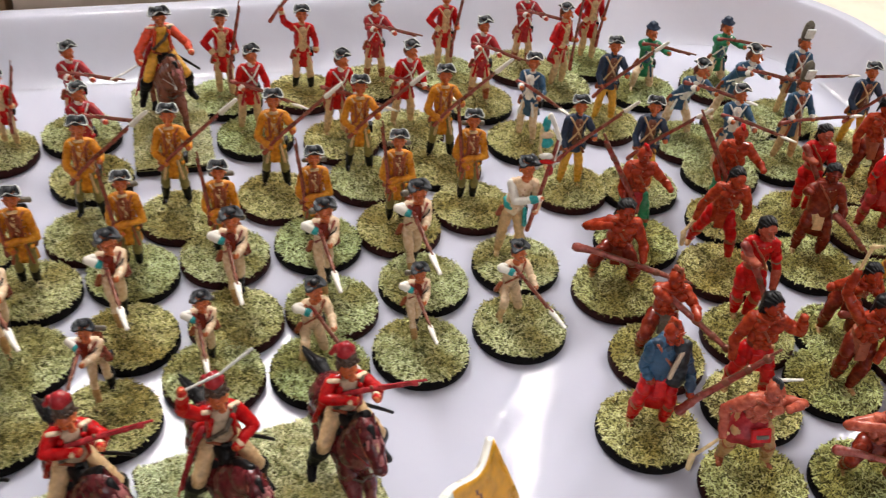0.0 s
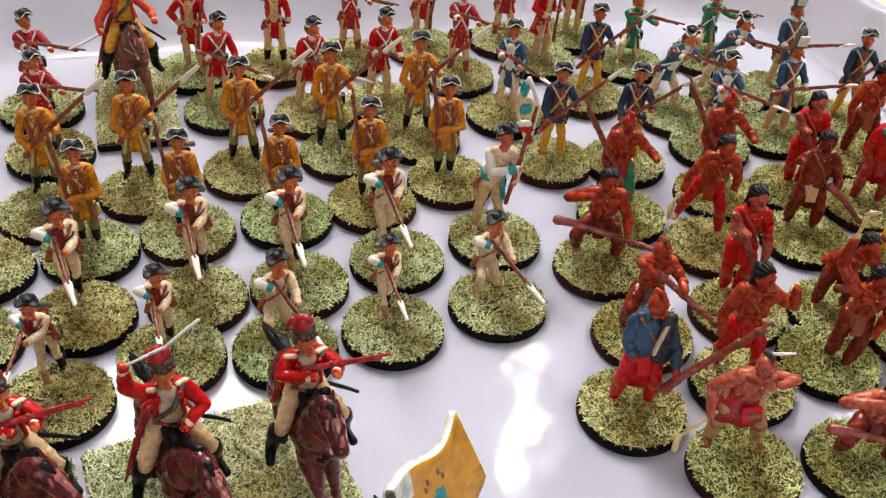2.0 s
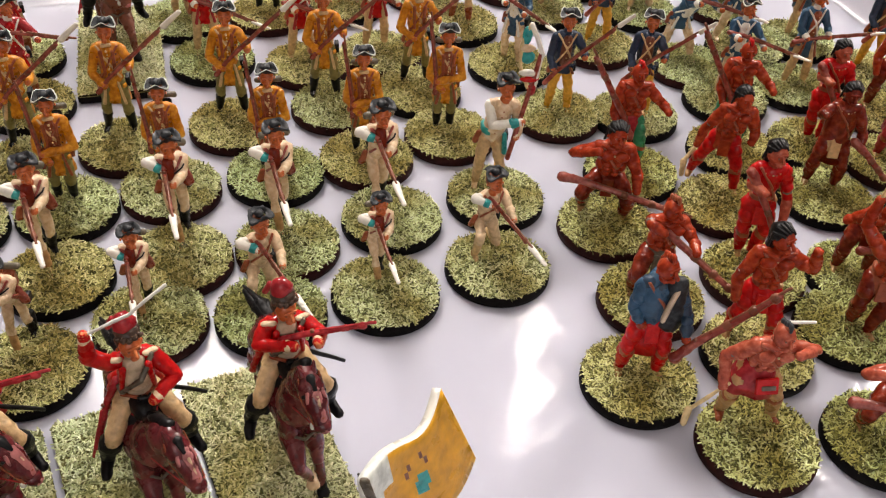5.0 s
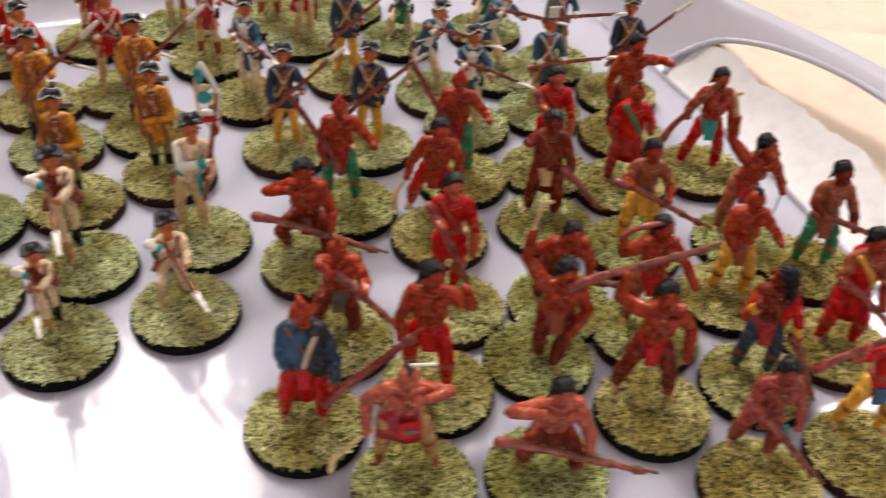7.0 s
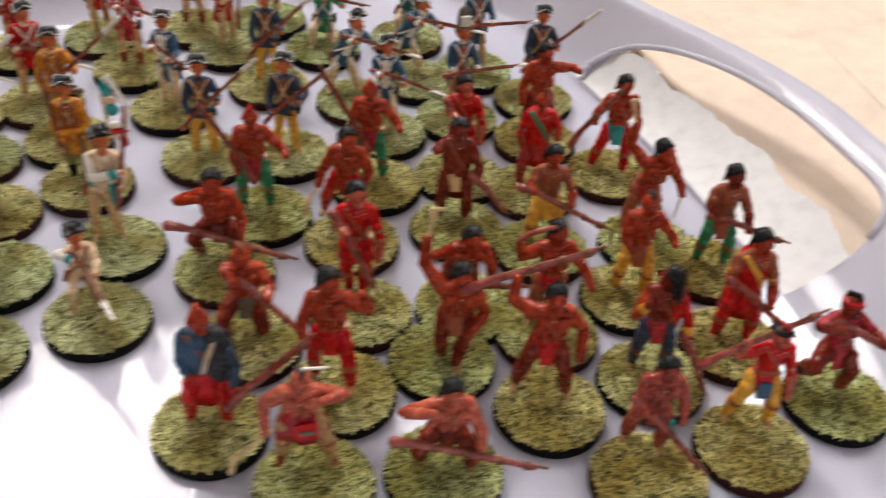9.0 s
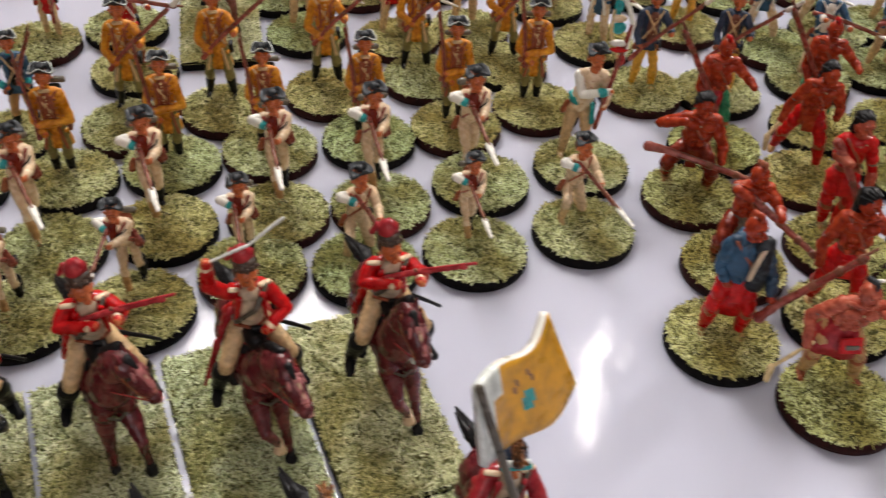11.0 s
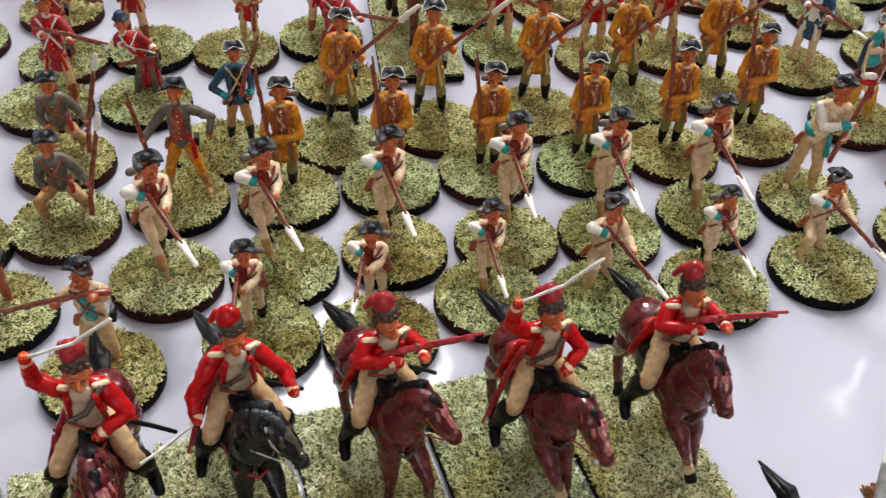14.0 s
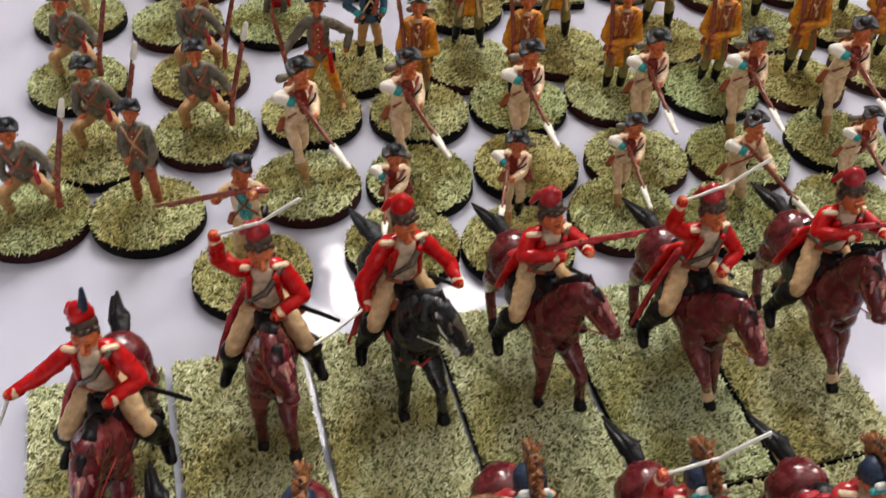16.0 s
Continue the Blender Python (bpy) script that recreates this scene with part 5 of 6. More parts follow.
# blue infantry
kind("blue_aim", soldier("figure", coat="blue", vest="white", legs="cream", boots="cream", cuff="white", belts="white", lace="white", hands=((-1.4, -5.6, 21.4), (5.2, -7.6, 20.4)), gun=((-4.0, -2.6, 22.4), (13.0, -10.0, 20.6)), bayonet=5, turn=25),
     "toy_soldier", "blue-coated toy soldier firing a musket", "blue infantry")
kind("blue_port", soldier("figure", coat="navy", vest="brown", skirt=3.0, legs="gold", boots="gold", cuff="navy", belts="buff", lace="lace", hands=((-3.2, -4.4, 16.0), (4.6, -5.2, 20.0)), gun=((-5.6, -4.0, 12.0), (12.0, -6.2, 30.0)), bayonet=5.5),
     "toy_soldier", "navy-coated toy soldier with yellow breeches and raised musket", "blue infantry")
kind("blue_tall", soldier("figure", coat="blue", vest="leather", legs="buff", boots="buff", cuff="white", belts="white", headgear="tall", hat="grey", hands=((-2.4, -4.6, 17.6), (4.0, -5.0, 18.0)), gun=((-6.0, -4.0, 17.0), (16.0, -6.4, 19.4)), bayonet=4, turn=20),
     "toy_soldier", "blue-coated toy soldier in a tall cap", "blue infantry")
kind("blue_lean", soldier("figure", coat="blue", vest="white", legs="cream", boots="cream", cuff="white", belts="white", lace="white", skirt=4.5, hip=(-1.2, 0.6, 12.6), chest=(1.6, -2.6, 19.6), feet=((-4.6, 1.6), (3.6, -1.2)),
     hands=((1.4, -6.0, 19.6), (7.2, -7.2, 18.6)), gun=((-1.6, -3.6, 21.0), (16.0, -9.6, 17.6)), bayonet=4, turn=35),
     "toy_soldier", "blue-coated toy soldier leaning forward to fire", "blue infantry", 31)
kind("green_aim", soldier("figure", coat="green", vest="blue", legs="cream", boots="cream", cuff="green", belts="white", hat="navy", lace=None, headgear="round", hip=(0, 0.5, 9.6), chest=(0, -1.2, 17.2), feet=((-3.4, -2.2), (3.2, 4.4)),
     knees=((-3.2, -4.0, 7.6), (2.8, -1.2, 2.2)), kneel=2, hands=((0.5, -5.0, 18.0), (6.6, -6.4, 17.4)), gun=((-2.2, -2.6, 19.0), (14.5, -8.0, 18.6)), turn=30),
     "toy_soldier", "green-coated toy soldier kneeling to fire", "green infantry", 27)
kind("blue_dark", soldier("figure", coat="blue", vest="black", legs="tan", boots="black", cuff="teal", belts="buff", lace="lace", hands=((-2.6, -3.4, 16.4), (3.0, -4.4, 17.0)), elbows=((-6.6, -0.4, 18.6), None), gun=((0.0, -4.6, 18.0), (6.6, -3.0, 33.0)), skirt=3),
     "toy_soldier", "dark-blue-coated toy soldier with a hand on his hip", "grey irregulars")

kind("kilt", soldier("figure", coat="crimson", vest="red", legs="grey", boots="grey", cuff="white", belts="white", hat="navy", lace=None, headgear="round", skirt=11, sash="grey", hip=(2.0, 0.5, 13.0), chest=(-2.6, -1.0, 20.5), hands=((-4.4, -3.4, 20.0), (4.0, -4.0, 18.0)),
     gun=((-6.0, -3.0, 14.0), (4.0, -6.0, 16.0))), "toy_soldier", "red-jacketed toy soldier in a long grey kilt", "red infantry", 35)

# painted warriors
W = "painted warriors"
kind("w_cape", warrior("figure", body="copper", legs="red", cloth="red", shirt="cloak", cape="blue", cape_y=0.0, arms=("blue", "cloak"), crest="copper", hair="rust", hands=((-2.6, -3.0, 15.0), (5.2, -5.4, 13.6)), gun=((3.4, -5.6, 9.6), (19.0, -7.6, 27.4)), turn=25, feet=((-3.6, 0.2), (3.0, -0.8))),
     "toy_warrior", "copper-skinned toy warrior in a blue cape", W)
kind("w_throw", warrior("figure", body="pinkish", legs="tan", cloth="crimson", crest="felt", hair="leather", skirt="crimson", hands=((-6.4, -3.0, 11.2), (4.0, -5.4, 22.0)), elbows=((-6.6, -0.6, 16.6), (7.8, -2.6, 20.6)), chest=(0.2, -2.8, 20.8), club=((-6.4, -3.0, 10.6), (-12.4, -5.0, 6.4)), turn=15, feet=((-3.8, 0.6), (5.6, -0.4)), feather=(4.6, 0.4, 3.0)),
     "toy_warrior", "bare-chested toy warrior with a lowered tomahawk", W)
kind("w_crouch", warrior("figure", body="copper", legs="rust", cloth="rust", hip=(0, 0.5, 9.8), chest=(0, -2.0, 17.2), feet=((-4.2, 0.6), (4.4, -1.6)), knees=((-5.2, -3.2, 7.2), (4.6, -4.0, 6.6)), elbows=((-8.2, -1.4, 15.6), None),
     hands=((-3.2, -4.6, 18.6), (5.6, -6.2, 10.8)), gun=((-10.0, -4.2, 11.8), (16.6, -8.4, 7.2)), turn=10),
     "toy_warrior", "crouching copper-skinned toy warrior with a musket", W, 28.6)
kind("w_crouch_pale", warrior("figure", body="pinkish", legs="rust", cloth="rust", hip=(0, 0.5, 9.8), chest=(0, -2.0, 17.2), feet=((-4.2, 0.6), (4.4, -1.6)), knees=((-5.2, -3.2, 7.2), (4.6, -4.0, 6.6)), elbows=((-8.2, -1.4, 15.6), None),
     hands=((-3.2, -4.6, 18.6), (5.6, -6.2, 10.8)), gun=((-10.0, -4.2, 11.8), (16.6, -8.4, 7.2)), turn=10),
     "toy_warrior", "crouching pale-skinned toy warrior with a musket", W, 28.6)
kind("w_aim", warrior("figure", body="copper", legs="rust", cloth="grey", crest="leather", hair="rust", hip=(0, 0.5, 10.4), chest=(0, -1.6, 18.2), feet=((-4.0, -1.0), (3.2, 4.4)), knees=((-4.6, -4.6, 7.8), (3.2, -1.4, 2.4)),
     hands=((-1.2, -5.2, 19.0), (5.0, -8.0, 16.6)), gun=((-3.0, -2.4, 20.0), (13.0, -13.5, 11.0)), turn=25), "toy_warrior", "kneeling copper-skinned toy warrior firing a musket", W, 28)
kind("w_shirt", warrior("figure", body="pinkish", legs="red", cloth="red", shirt="red", long_hair=True, hands=((-2.0, -6.8, 21.0), (4.6, -3.6, 12.0)), gun=((-4.2, -3.6, 24.0), (4.0, -9.0, 8.0)), turn=15, feet=((-1.2, 0), (1.4, -0.4)), stripe="gold"),
     "toy_warrior", "red-shirted toy warrior with long black hair", W)
kind("w_run", warrior("figure", body="copper", legs="red", cloth="copper", chest=(1.0, -2.6, 21.6), feet=((-5.6, 3.0), (4.6, -2.4)), hands=((-6.0, -2.0, 11.6), (5.6, -3.8, 15.4)), club=((-6.0, -2.0, 11.6), (-8.6, -4.6, 7.6)), turn=25),
     "toy_warrior", "running copper-skinned toy warrior in red leggings", W)
kind("w_green", warrior("figure", body="copper", legs="green", cloth="crimson", crest="red", hair="rust", hands=((-3.4, -5.0, 14.0), (8.0, -4.6, 18.4)), gun=((0.6, -4.0, 11.0), (-12.0, -3.6, 33.0)), turn=10, feet=((-3.0, 0), (3.6, -0.8)), band="white"),
     "toy_warrior", "copper-skinned toy warrior in green leggings", W)
kind("w_point", warrior("figure", body="copper", legs="red", cloth="red", long_hair=True, hands=((-5.0, -2.0, 12.4), (6.0, -3.4, 26.4)), elbows=(None, (7.2, -1.4, 20.8)), turn=35, feet=((-3.4, 1.8), (4.0, -1.6)), band="white"),
     "toy_warrior", "copper-skinned toy warrior stepping out, black hair", W)
kind("w_raise", warrior("figure", body="copper", legs="rust", cloth="leather", hands=((-6.4, 0.0, 32.0), (2.6, -4.6, 12.0)), elbows=((-6.6, 0.6, 25.6), (5.6, -1.4, 15.2)), chest=(0.2, -2.0, 20.4), club=((-6.4, 0.0, 32.0), (-5.4, 0.0, 39.0)), turn=15, feet=((-2.0, 1.0), (0.6, -1.6))),
     "toy_warrior", "copper-skinned toy warrior with a raised war club", W)
kind("w_bend", warrior("figure", body="copper", legs="rust", cloth="rust", chest=(1.0, -3.8, 18.6), hip=(0, 0.5, 12.4), hands=((-6.2, -3.0, 16.4), (6.0, -6.0, 12.8)), gun=((-2.0, -5.0, 10.6), (13.0, -8.6, 12.4)), turn=10),
     "toy_warrior", "bending copper-skinned toy warrior with a musket", W, 29)
kind("w_overhead", warrior("figure", body="copper", legs="leather", cloth="red", hands=((-8.0, -2.0, 25.0), (8.4, -4.6, 14.0)), elbows=((-7.2, -0.6, 20.2), None), horn=((-8.4, -2.0, 25.4), (-6.0, -2.0, 27.6), (-2.4, -2.2, 29.0), (0.8, -2.4, 29.2)), turn=20, long_hair=True, band="white"),
     "toy_warrior", "crimson-shirted toy warrior holding a long gun", W)
kind("w_stride", warrior("figure", body="copper", legs="rust", cloth="red", hands=((-7.2, -0.6, 28.6), (6.4, -2.2, 11.0)), elbows=((-7.4, 0.4, 22.6), (6.4, 0.2, 16.4)), gun=((-16.5, 0.2, 25.0), (7.0, 1.0, 35.0)), turn=8, feet=((-4.6, 0.6), (4.8, -1.4)), hip=(0, 0, 13.4), chest=(0, -1.6, 21.0)),
     "toy_warrior", "dark copper toy warrior striding with a shouldered gun", W)
kind("w_stab", warrior("figure", body="clay", legs="clay", cloth="clay", hip=(0, 0.5, 12.0), chest=(0, -2.2, 19.8), hands=((-2.6, -6.0, 15.2), (4.6, -5.6, 13.0)), gun=((-4.6, -4.0, 17.4), (10.0, -10.0, 3.4)), turn=0, stripe="teal", feet=((-3.8, 1.6), (2.6, -1.4))),
     "toy_warrior", "red-brown toy warrior with a downward-pointed gun", W)
kind("w_yellow", warrior("figure", body="pinkish", legs="gold", cloth="red", apron="blue", shirt="red", crest="crimson", hair="black", hands=((-6.6, -2.0, 25.0), (5.0, -3.2, 10.6)), elbows=((-7.2, -1.0, 20.6), None), gun=((-15.0, -2.0, 18.8), (6.8, -2.0, 34.0)), turn=15, feet=((-5.0, 0.6), (3.6, -1.0)), stripe=None, band="grey"),
     "toy_warrior", "toy warrior in yellow leggings and red shirt", W)
kind("w_kneel", warrior("figure", body="rust", legs="rust", cloth="crimson", shirt="crimson", crest="black", hair="rust", hip=(-0.6, 0.5, 11.4), chest=(-2.6, -1.0, 19.4), feet=((-4.2, 4.6), (1.8, -1.8)), knees=((-6.4, -3.0, 9.6), (1.8, -3.6, 8.2)),
     hands=((-3.0, -5.0, 20.0), (3.4, -7.0, 17.6)), elbows=((-8.0, -1.6, 19.6), None), gun=((-4.6, -2.4, 21.0), (11.0, -10.0, 13.2)), turn=20, band="red"), "toy_warrior", "kneeling crimson-clad toy warrior firing a musket", W, 28)
kind("w_coat", warrior("figure", body="rust", legs="navy", cloth="crimson", cape="red", arms=("copper", "red"), cape_x=2.0, long_hair=True, hands=((-4.2, -4.6, 22.6), (6.2, -3.2, 12.0)), elbows=((-5.6, -3.0, 18.0), None), gun=((5.6, -3.4, 13.0), (11.0, -8.0, 0.8)), turn=-125, band="gold"),
     "toy_warrior", "red-coated toy warrior with black hair and blue leggings", W)
kind("w_patch", warrior("figure", body="copper", legs="red", cloth="red", shirt="leather", robe="red", hands=((-4.0, -4.4, 18.0), (3.6, -5.6, 14.0)), gun=((-5.0, -3.8, 20.0), (9.0, -8.0, 8.0)), turn=10, sash="gold", band="gold"),
     "toy_warrior", "crimson-robed toy warrior with a lowered gun", W)
kind("w_green2", warrior("figure", body="rust", legs="green", cloth="leather", shirt="leather", hands=((-3.0, -4.2, 18.2), (4.8, -6.0, 15.0)), gun=((-4.0, -3.4, 18.0), (13.5, -8.0, 13.0)), turn=15),
     "toy_warrior", "brown-shirted toy warrior in green leggings", W)
kind("w_knife", warrior("figure", body="copper", legs="leather", cloth="crimson", chest=(1.0, -2.4, 21.0), hands=((-5.6, -0.4, 31.0), (7.4, -4.6, 14.6)), elbows=((-5.4, 0.4, 25.4), None), club=((-5.6, -0.4, 31.0), (-7.4, -0.4, 37.4)), knife=((7.4, -4.6, 14.6), (6.2, -5.6, 8.6)), turn=40, band="white"),
     "toy_warrior", "copper-skinned toy warrior with a drawn knife", W)
kind("w_skirt", warrior("figure", body="copper", legs="gold", cloth="leather", crest="felt", hair="rust", hands=((-2.6, -4.4, 16.0), (7.0, -4.6, 17.8)), turn=15, knife=((7.0, -4.6, 17.8), (9.0, -5.6, 19.8))),
     "toy_warrior", "copper-skinned toy warrior in yellow leggings", W)
kind("w_cross", warrior("figure", body="copper", legs="gold", cloth="gold", shirt="leather", hands=((-4.0, -4.2, 19.4), (4.6, -6.0, 17.0)), gun=((-7.0, -3.4, 20.4), (13.5, -8.4, 12.0)), turn=10, band="gold"),
     "toy_warrior", "brown-shirted toy warrior aiming across a gun", W)
kind("w_robe", warrior("figure", body="copper", legs="crimson", cloth="crimson", shirt="red", robe="red", hands=((-4.0, -3.6, 15.0), (4.4, -3.6, 17.6)), crest="rust", hair="rust", turn=0, sash="green"),
     "toy_warrior", "red-robed copper-skinned toy warrior", W)
kind("w_arm", warrior("figure", body="copper", legs="rust", cloth="leather", hands=((-4.8, -2.2, 12.0), (9.4, -3.0, 23.0)), turn=25), "toy_warrior", "copper-skinned toy warrior with an outstretched arm", W)
kind("w_bow", warrior("figure", body="copper", legs="red", cloth="teal", hands=((-6.8, -3.0, 17.0), (5.2, -2.4, 13.0)), gun=((-13.0, -4.0, 11.0), (-1.0, -5.0, 29.0)), turn=5, feet=((-4.6, 1.6), (3.4, -1.4))),
     "toy_warrior", "copper-skinned toy warrior in red leggings with a gun", W)
kind("w_brown", warrior("figure", body="rust", legs="rust", cloth="buff", shirt="rust", robe="rust", long_hair=True, hands=((-5.0, -3.4, 22.0), (5.4, -3.8, 14.0)), gun=((4.0, -3.4, 16.0), (12.5, -7.6, 8.0)), turn=0),
     "toy_warrior", "dark brown-robed toy warrior with long hair", W)

# ---- the army, row by row (base centres in centimetres) ----
mini("kneel", 1.10, -3.13, 8, -1.4, 3.8, 25.8)
mini("lean", -1.69, -3.51, 4, -1, 2.3, 27)
mini("kneel", -4.31, -3.68, 12, -0.6, 3.3, 26.5)
mini("lean", -6.89, -3.43, 4, -1.2, 0, 27.5)
mini("lean", -9.40, -4.34, -12, -1.8, 4, 27.5)
mini("lean", -11.90, -4.22, -4, -2, -0.6, 27.4)
mini("cross", -15.07, -4.96, 0, 0, 2)
mini("lean", -0.98, -0.92, 4, -2.8, 0.4, 34)
mini("lean", -3.63, -1.45, 4, -1.1, 3.6, 32.8)
mini("lean", -6.15, -1.48, 4, 0.8, 3.9, 32.8)
mini("lean", -8.83, -1.62, 12, -1.6, 1.3, 33)
mini("lean", -11.39, -2.04, 22, -2.9, 2, 33.4)
mini("lean", -13.98, -2.17, 28, 0.2, -0.3, 34)
mini("ensign", 1.81, -0.57, -10, 0.6, 1.7, 35)

mini("guard", 1.36, 2.33, -8, -1.4, 2, 32.8)
mini("guard", -1.10, 1.65, -6, -0.5, 2, 32.4)
mini("guard", -3.55, 1.36, -2, -0.6, 1, 32)
mini("guard", -6.18, 1.22, -5, 0, 0, 31.8)
mini("guard", -8.68, 0.90, 0, 0.3, 1.6, 32.2)
mini("guard", -11.22, 0.60, -3, -0.6, 1.6, 32.5)
mini("port", 1.03, 4.63, -5, 0, 4)
mini("port", -1.48, 4.25, -8, -2, 5)
mini("port", -4.33, 3.80, -4, 0, 5)
mini("port", -7.21, 3.32, -6, -1, 6)
mini("port", -9.81, 2.82, -5, 1, 8)

mini("scout", -16.41, -0.10, 4)
mini("brownman", -17.43, -2.98, -5, 0, 2, 29)
mini("scout", -18.75, -0.75, 0)
mini("scout", -19.90, -3.00, 8)
mini("scout", -19.80, 2.20, -4)
mini("scout", -16.75, 2.40, 6)
mini("officer", -13.89, 0.62, 0, 2.5, 2.5, 32.5)
mini("blue_dark", -12.87, 2.70, 10, 5.0, 2, 30)
mini("red_aim", -17.60, 5.00, 5, 5, 1)
mini("red_aim", -17.45, 7.35, 5)
mini("kilt", -14.98, 5.05, 10, -3, 0, 27)
mini("red_stand", -12.58, 7.62, 0, 4, 2, 28)
mini("red_stand", -20.30, 5.40, 0)
mini("red_stand", -20.40, 8.60, 10)

mini("red_aim", -15.05, 7.90, 0, -4, 3)
mini("red_stand", -17.90, 10.3, 6)
mini("red_aim", -10.06, 8.28, 10)
mini("red_aim", -9.75, 5.70, 14)
mini("red_stand", -5.34, 9.90, -4)
mini("red_down", -4.63, 7.30, 4)
mini("red_high", -2.65, 9.90, 0)
mini("red_down", -1.90, 6.60, 10)
mini("red_aim", -0.06, 10.20, 0)
mini("red_down", 0.40, 6.90, 6)
mini("red_stand", 2.56, 10.60, 0)
mini("red_aim", 3.26, 8.30, -15)
mini("red_aim", 5.60, 10.60, 0)
mini("red_stand", 6.44, 8.90, 30)
mini("red_stand", 8.20, 10.60, 0)
mini("green_aim", 9.49, 8.20, -20)
mini("green_aim", 12.43, 8.20, -12)
mini("blue_aim", 4.10, 5.60, -40)
mini("blue_port", 7.20, 6.30, -12)
mini("blue_lean", 9.63, 4.70, -10)
mini("blue_lean", 11.94, 5.40, 0)
mini("blue_aim", 9.93, 2.70, -20)
mini("blue_tall", 12.36, 3.00, -5)
mini("blue_tall", 13.90, 5.60, -10)
mini("blue_port", 15.11, 3.40, -15)
mini("blue_port", 4.64, 2.80, -10)
mini("blue_port", 6.90, 2.40, -25)

mini("w_cape", 3.03, -7.17, -12, 0.2, 0.3, 35)
mini("w_throw", 4.76, -9.25, -14, -1.6, 2.1, 32.3)
mini("w_crouch_pale", 7.38, -9.71, -14, 0, -1.2, 28.6, rim=0)
mini("w_stride", 10.23, -8.75, -20, -1, 3.1, 34.2, rim=0)
mini("w_stab", 11.43, -11.15, -20, 2.2, 5.6, 30)
mini("w_yellow", 14.02, -11.03, -18, 3, 5.6, 31.5, rim=1)
mini("w_kneel", 16.73, -10.40, -6, -4.6, 2.5, 32, rim=0)
mini("w_crouch", 4.25, -2.21, -20, -1, 1.6, 29.8)
mini("w_aim", 4.28, -4.90, -14, 0, 0, 30)
mini("w_shirt", 7.07, -4.60, -16, 0.5, 5.7, 34.7)
mini("w_green", 5.70, -0.21, -14, -2, 2)
mini("w_point", 5.95, -6.95, -20, -2, 1.7, 35)
mini("w_run", 7.60, -1.97, -26, 0, 4)
mini("w_green", 8.95, 0.30, -24, -1.5, 2.4)
mini("w_brown", 10.44, -2.15, -20, 0, 3)
mini("w_shirt", 11.35, 0.10, -20)
mini("w_raise", 8.43, -6.68, -16, 1, -5, 33)
mini("w_bend", 9.60, -5.11, -16, -2, -5)
mini("w_overhead", 11.15, -6.55, -14, 0, 2)
mini("w_cross", 12.30, -3.60, -18)
mini("w_robe", 13.10, -1.10, -16)
mini("w_arm", 14.24, 1.25, -18)
mini("w_bow", 15.65, -0.94, -16)
mini("w_knife", 15.14, -4.07, -14)
mini("w_skirt", 13.70, -5.90, -16)
mini("w_coat", 12.86, -8.60, -18, 0, 2)
mini("w_patch", 15.31, -8.11, -14, 0, 0, 35)
mini("w_green2", 16.30, -5.50, -16)

brown_horse = horse_mesh("horse", coat="brown", cloth="crimson", poll=(0.6, -11.0, 28.6), nose=(2.0, -15.0, 22.6))
bay = horse_mesh("horse", poll=(1.0, -10.2, 28.8), nose=(3.2, -14.4, 21.6))
bay_high = horse_mesh("horse", lift=1, poll=(1.0, -8.8, 30.8), nose=(2.0, -14.2, 24.4))
bay_aside = horse_mesh("horse", poll=(2.2, -9.6, 29.6), nose=(5.8, -13.4, 23.0))
bay_down = horse_mesh("horse", lift=1, poll=(2.4, -11.2, 26.8), nose=(4.6, -16.2, 20.0))
bay_low = horse_mesh("horse", poll=(0.0, -11.6, 26.8), nose=(-1.0, -16.2, 19.6))
bay_tail = horse_mesh("horse", poll=(1.0, -10.2, 28.8), nose=(3.2, -14.4, 21.6), flying=False)
black_horse = horse_mesh("horse", coat="blackhorse", cloth="leather", blaze="strap", mane="felt", curls=True, poll=(2.0, -10.0, 29.2), nose=(5.6, -13.6, 22.4))
carbine = rider_mesh("rider", arm="carbine", cap="crimson", turn=15)
sabre_up = rider_mesh("rider", arm="raised", cap="crimson", turn=10)
sabre_low = rider_mesh("rider", arm="low")
plumed = rider_mesh("rider", arm="out", plume="navy")
guardsman = rider_mesh("rider", coat="crimson", cap="fur", arm="raised")
guard_low = rider_mesh("rider", coat="crimson", cap="fur", arm="carbine")
trumpeter = rider_mesh("rider", coat="crimson", cap="fur", arm="horn")
bearer = rider_mesh("rider", coat="crimson", cap="fur", arm="flag")
RED = "red-coated toy cavalryman on a bay horse with "
cavalry(-4.75, -7.75, 6, bay_high, carbine, RED + "a carbine", dx=4, dy=1)
cavalry(-7.27, -8.22, 10, bay_down, sabre_up, RED + "a raised sabre", dx=4, dy=2.5)
cavalry(-9.80, -8.70, 16, bay_aside, carbine, RED + "a carbine", dx=3, dy=8)
cavalry(-12.30, -9.15, 14, black_horse, sabre_low, "red-coated toy cavalryman on a black horse with a lowered sabre", dx=4, dy=11, size=1.07)
cavalry(-14.82, -9.62, 2, bay, sabre_up, RED + "a raised sabre", dx=6, dy=10, size=1.07)
cavalry(-17.35, -10.10, 0, bay_low, plumed, RED + "a dark plume", dx=5, dy=-1)
chief = rider_mesh("rider", coat="orange", cap="tricorn", arm="low", legs="gold", vest="gold")
OFFICER = "toy officer on a dark brown horse by the tray wall"
cavalry(-7.25, 8.30, 8, brown_horse, chief, "orange-coated " + OFFICER, turn=0)
FUR = "crimson-coated toy cavalryman with a fur-crested helmet"
cavalry(-16.42, -15.11, 4, bay_low, guardsman, FUR + " and raised sabre", dx=10.0, dy=14.5, size=1.0)
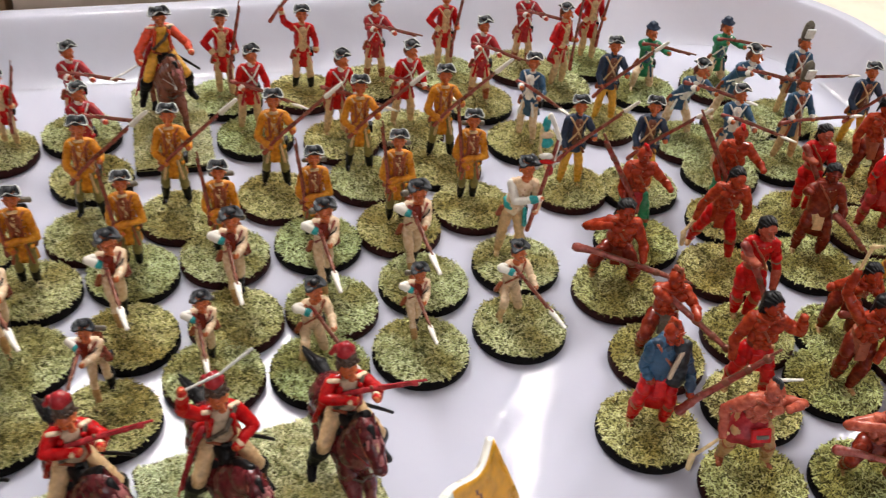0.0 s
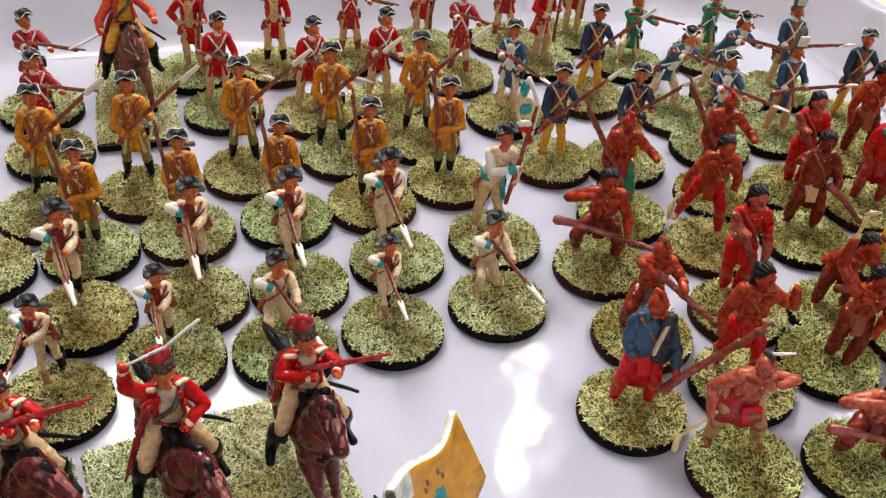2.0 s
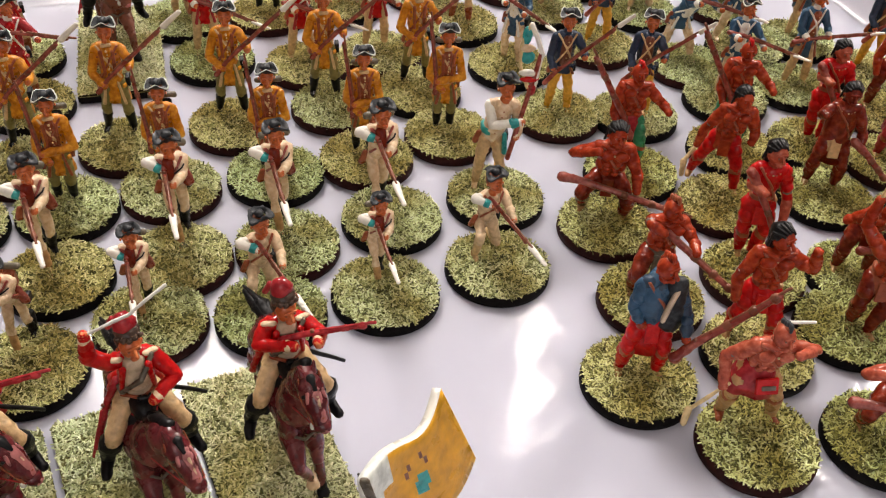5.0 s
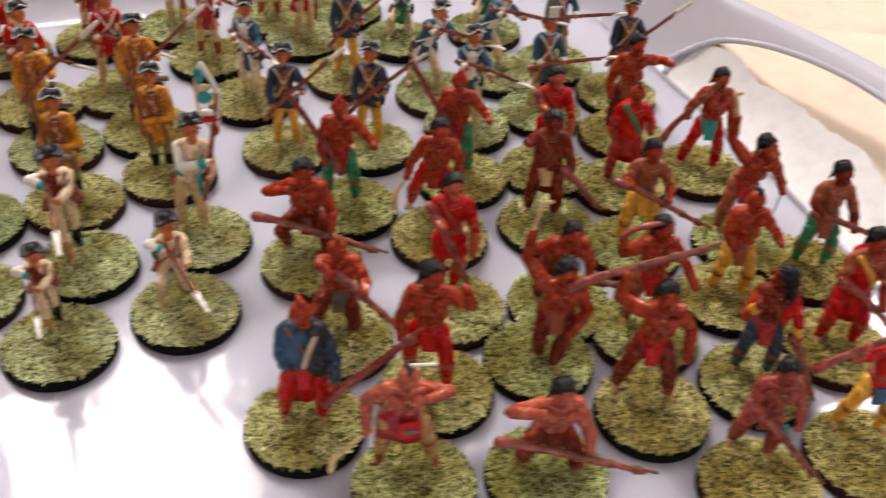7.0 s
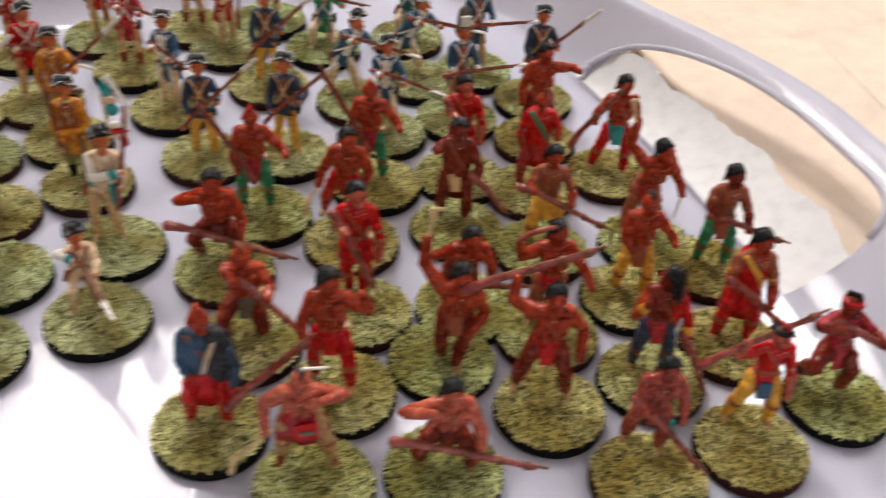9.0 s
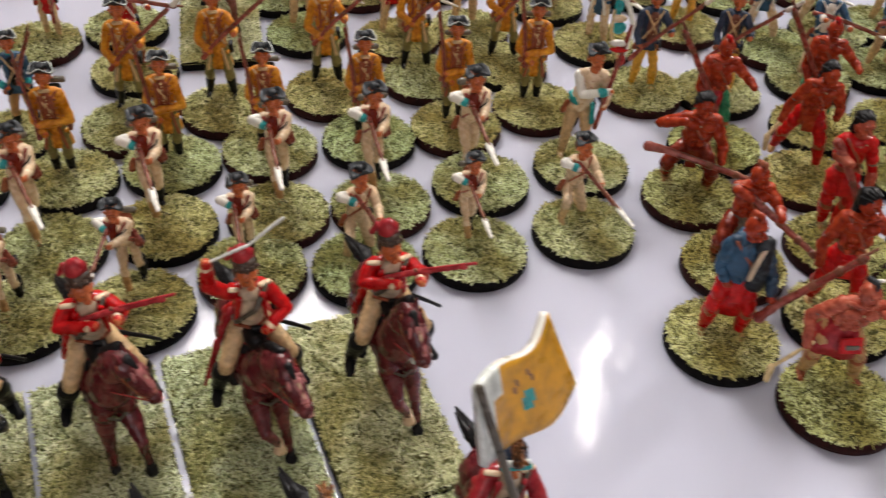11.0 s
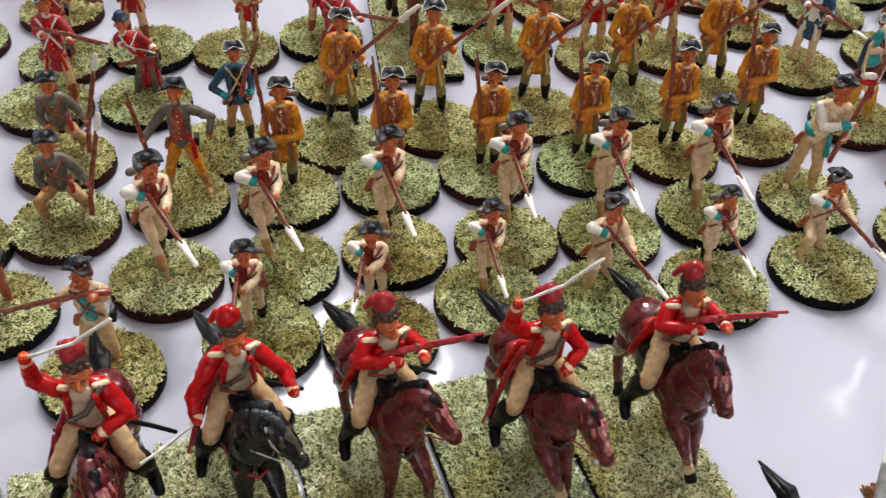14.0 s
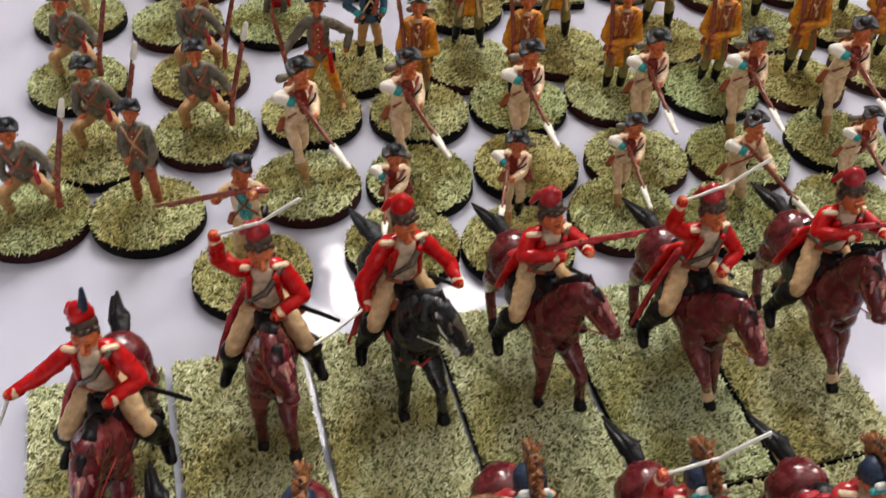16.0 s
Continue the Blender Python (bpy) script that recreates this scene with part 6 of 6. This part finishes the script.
cavalry(-13.89, -14.63, 2, bay_tail, guard_low, FUR, dx=4.5, dy=15.1, size=1.0)
cavalry(-11.37, -14.16, 4, bay_tail, trumpeter, FUR + " holding a coiled horn", dx=8.4, dy=11.3, size=1.0)
cavalry(-8.87, -13.71, 8, bay, guardsman, FUR + " and raised sabre", dx=5.3, dy=6.4, size=1.0)
cavalry(-6.34, -13.23, 8, bay, guard_low, FUR, dx=2.7, dy=1.3, size=1.0)
standard = cavalry(-3.82, -12.76, 0, bay, bearer, FUR + " bearing a yellow flag", dx=6, dy=3.5, size=1.0)


def flag_cloth():
    """A stiff waving flag with a white edge, between its hoist and its fly."""
    bm = bmesh.new()
    low, high = Vector((-0.0390, -0.1306, 0.0478)), Vector((-0.0403, -0.1284, 0.0618))
    fly_low, fly_high = Vector((-0.0224, -0.1175, 0.0477)), Vector((-0.0276, -0.1151, 0.0610))
    nu, nv = 28, 12
    rows = []
    for i in range(nu + 1):
        u = i / nu
        wave = Vector((-0.2, 0.5, 0.8)) * (0.0012 * math.sin(u * 6.3)) - Vector((-0.35, 0.2, 0.9)) * (0.0016 * math.sin(math.pi * u))
        rows.append([bm.verts.new(low.lerp(fly_low, u).lerp(high.lerp(fly_high, u), j / nv) + wave) for j in range(nv + 1)])
    for i in range(nu):
        for j in range(nv):
            f = bm.faces.new((rows[i][j], rows[i + 1][j], rows[i + 1][j + 1], rows[i][j + 1]))
            # pale grey hoist band, partly the turned cloth's shade put into the colour
            f.material_index = 4 if i < 4 + (j > 7) * 3 else 2 if (i - 13.5 - 0.5 * (j - 5)) ** 2 / 3.2 + (j - 5) ** 2 / 3.4 < 1 else 3 if (i, j) in ((10, 7), (11, 8), (15, 9), (16, 8)) else 0
            f.smooth = True
    return bm


cloth = obj("flag", flag_cloth(), [M["flag"], M["white"], M["teal"], M["brown"], M["lace"]], standard, "yellow flag with a small teal device and white edge")
cloth.matrix_basis = standard.matrix_basis.inverted()
so = cloth.modifiers.new("thickness", "SOLIDIFY")
so.thickness, so.material_offset_rim = 0.0014, 1
pole = Sculpt()
pole.limb((-31.5, -134.0, 30), (-40.6, -128.6, 62.4), 0.6, 0.6, "strap", 8)
pole_ob = child("flagpole", pole.finish("flagpole"), standard)
pole_ob.matrix_basis = standard.matrix_basis.inverted()
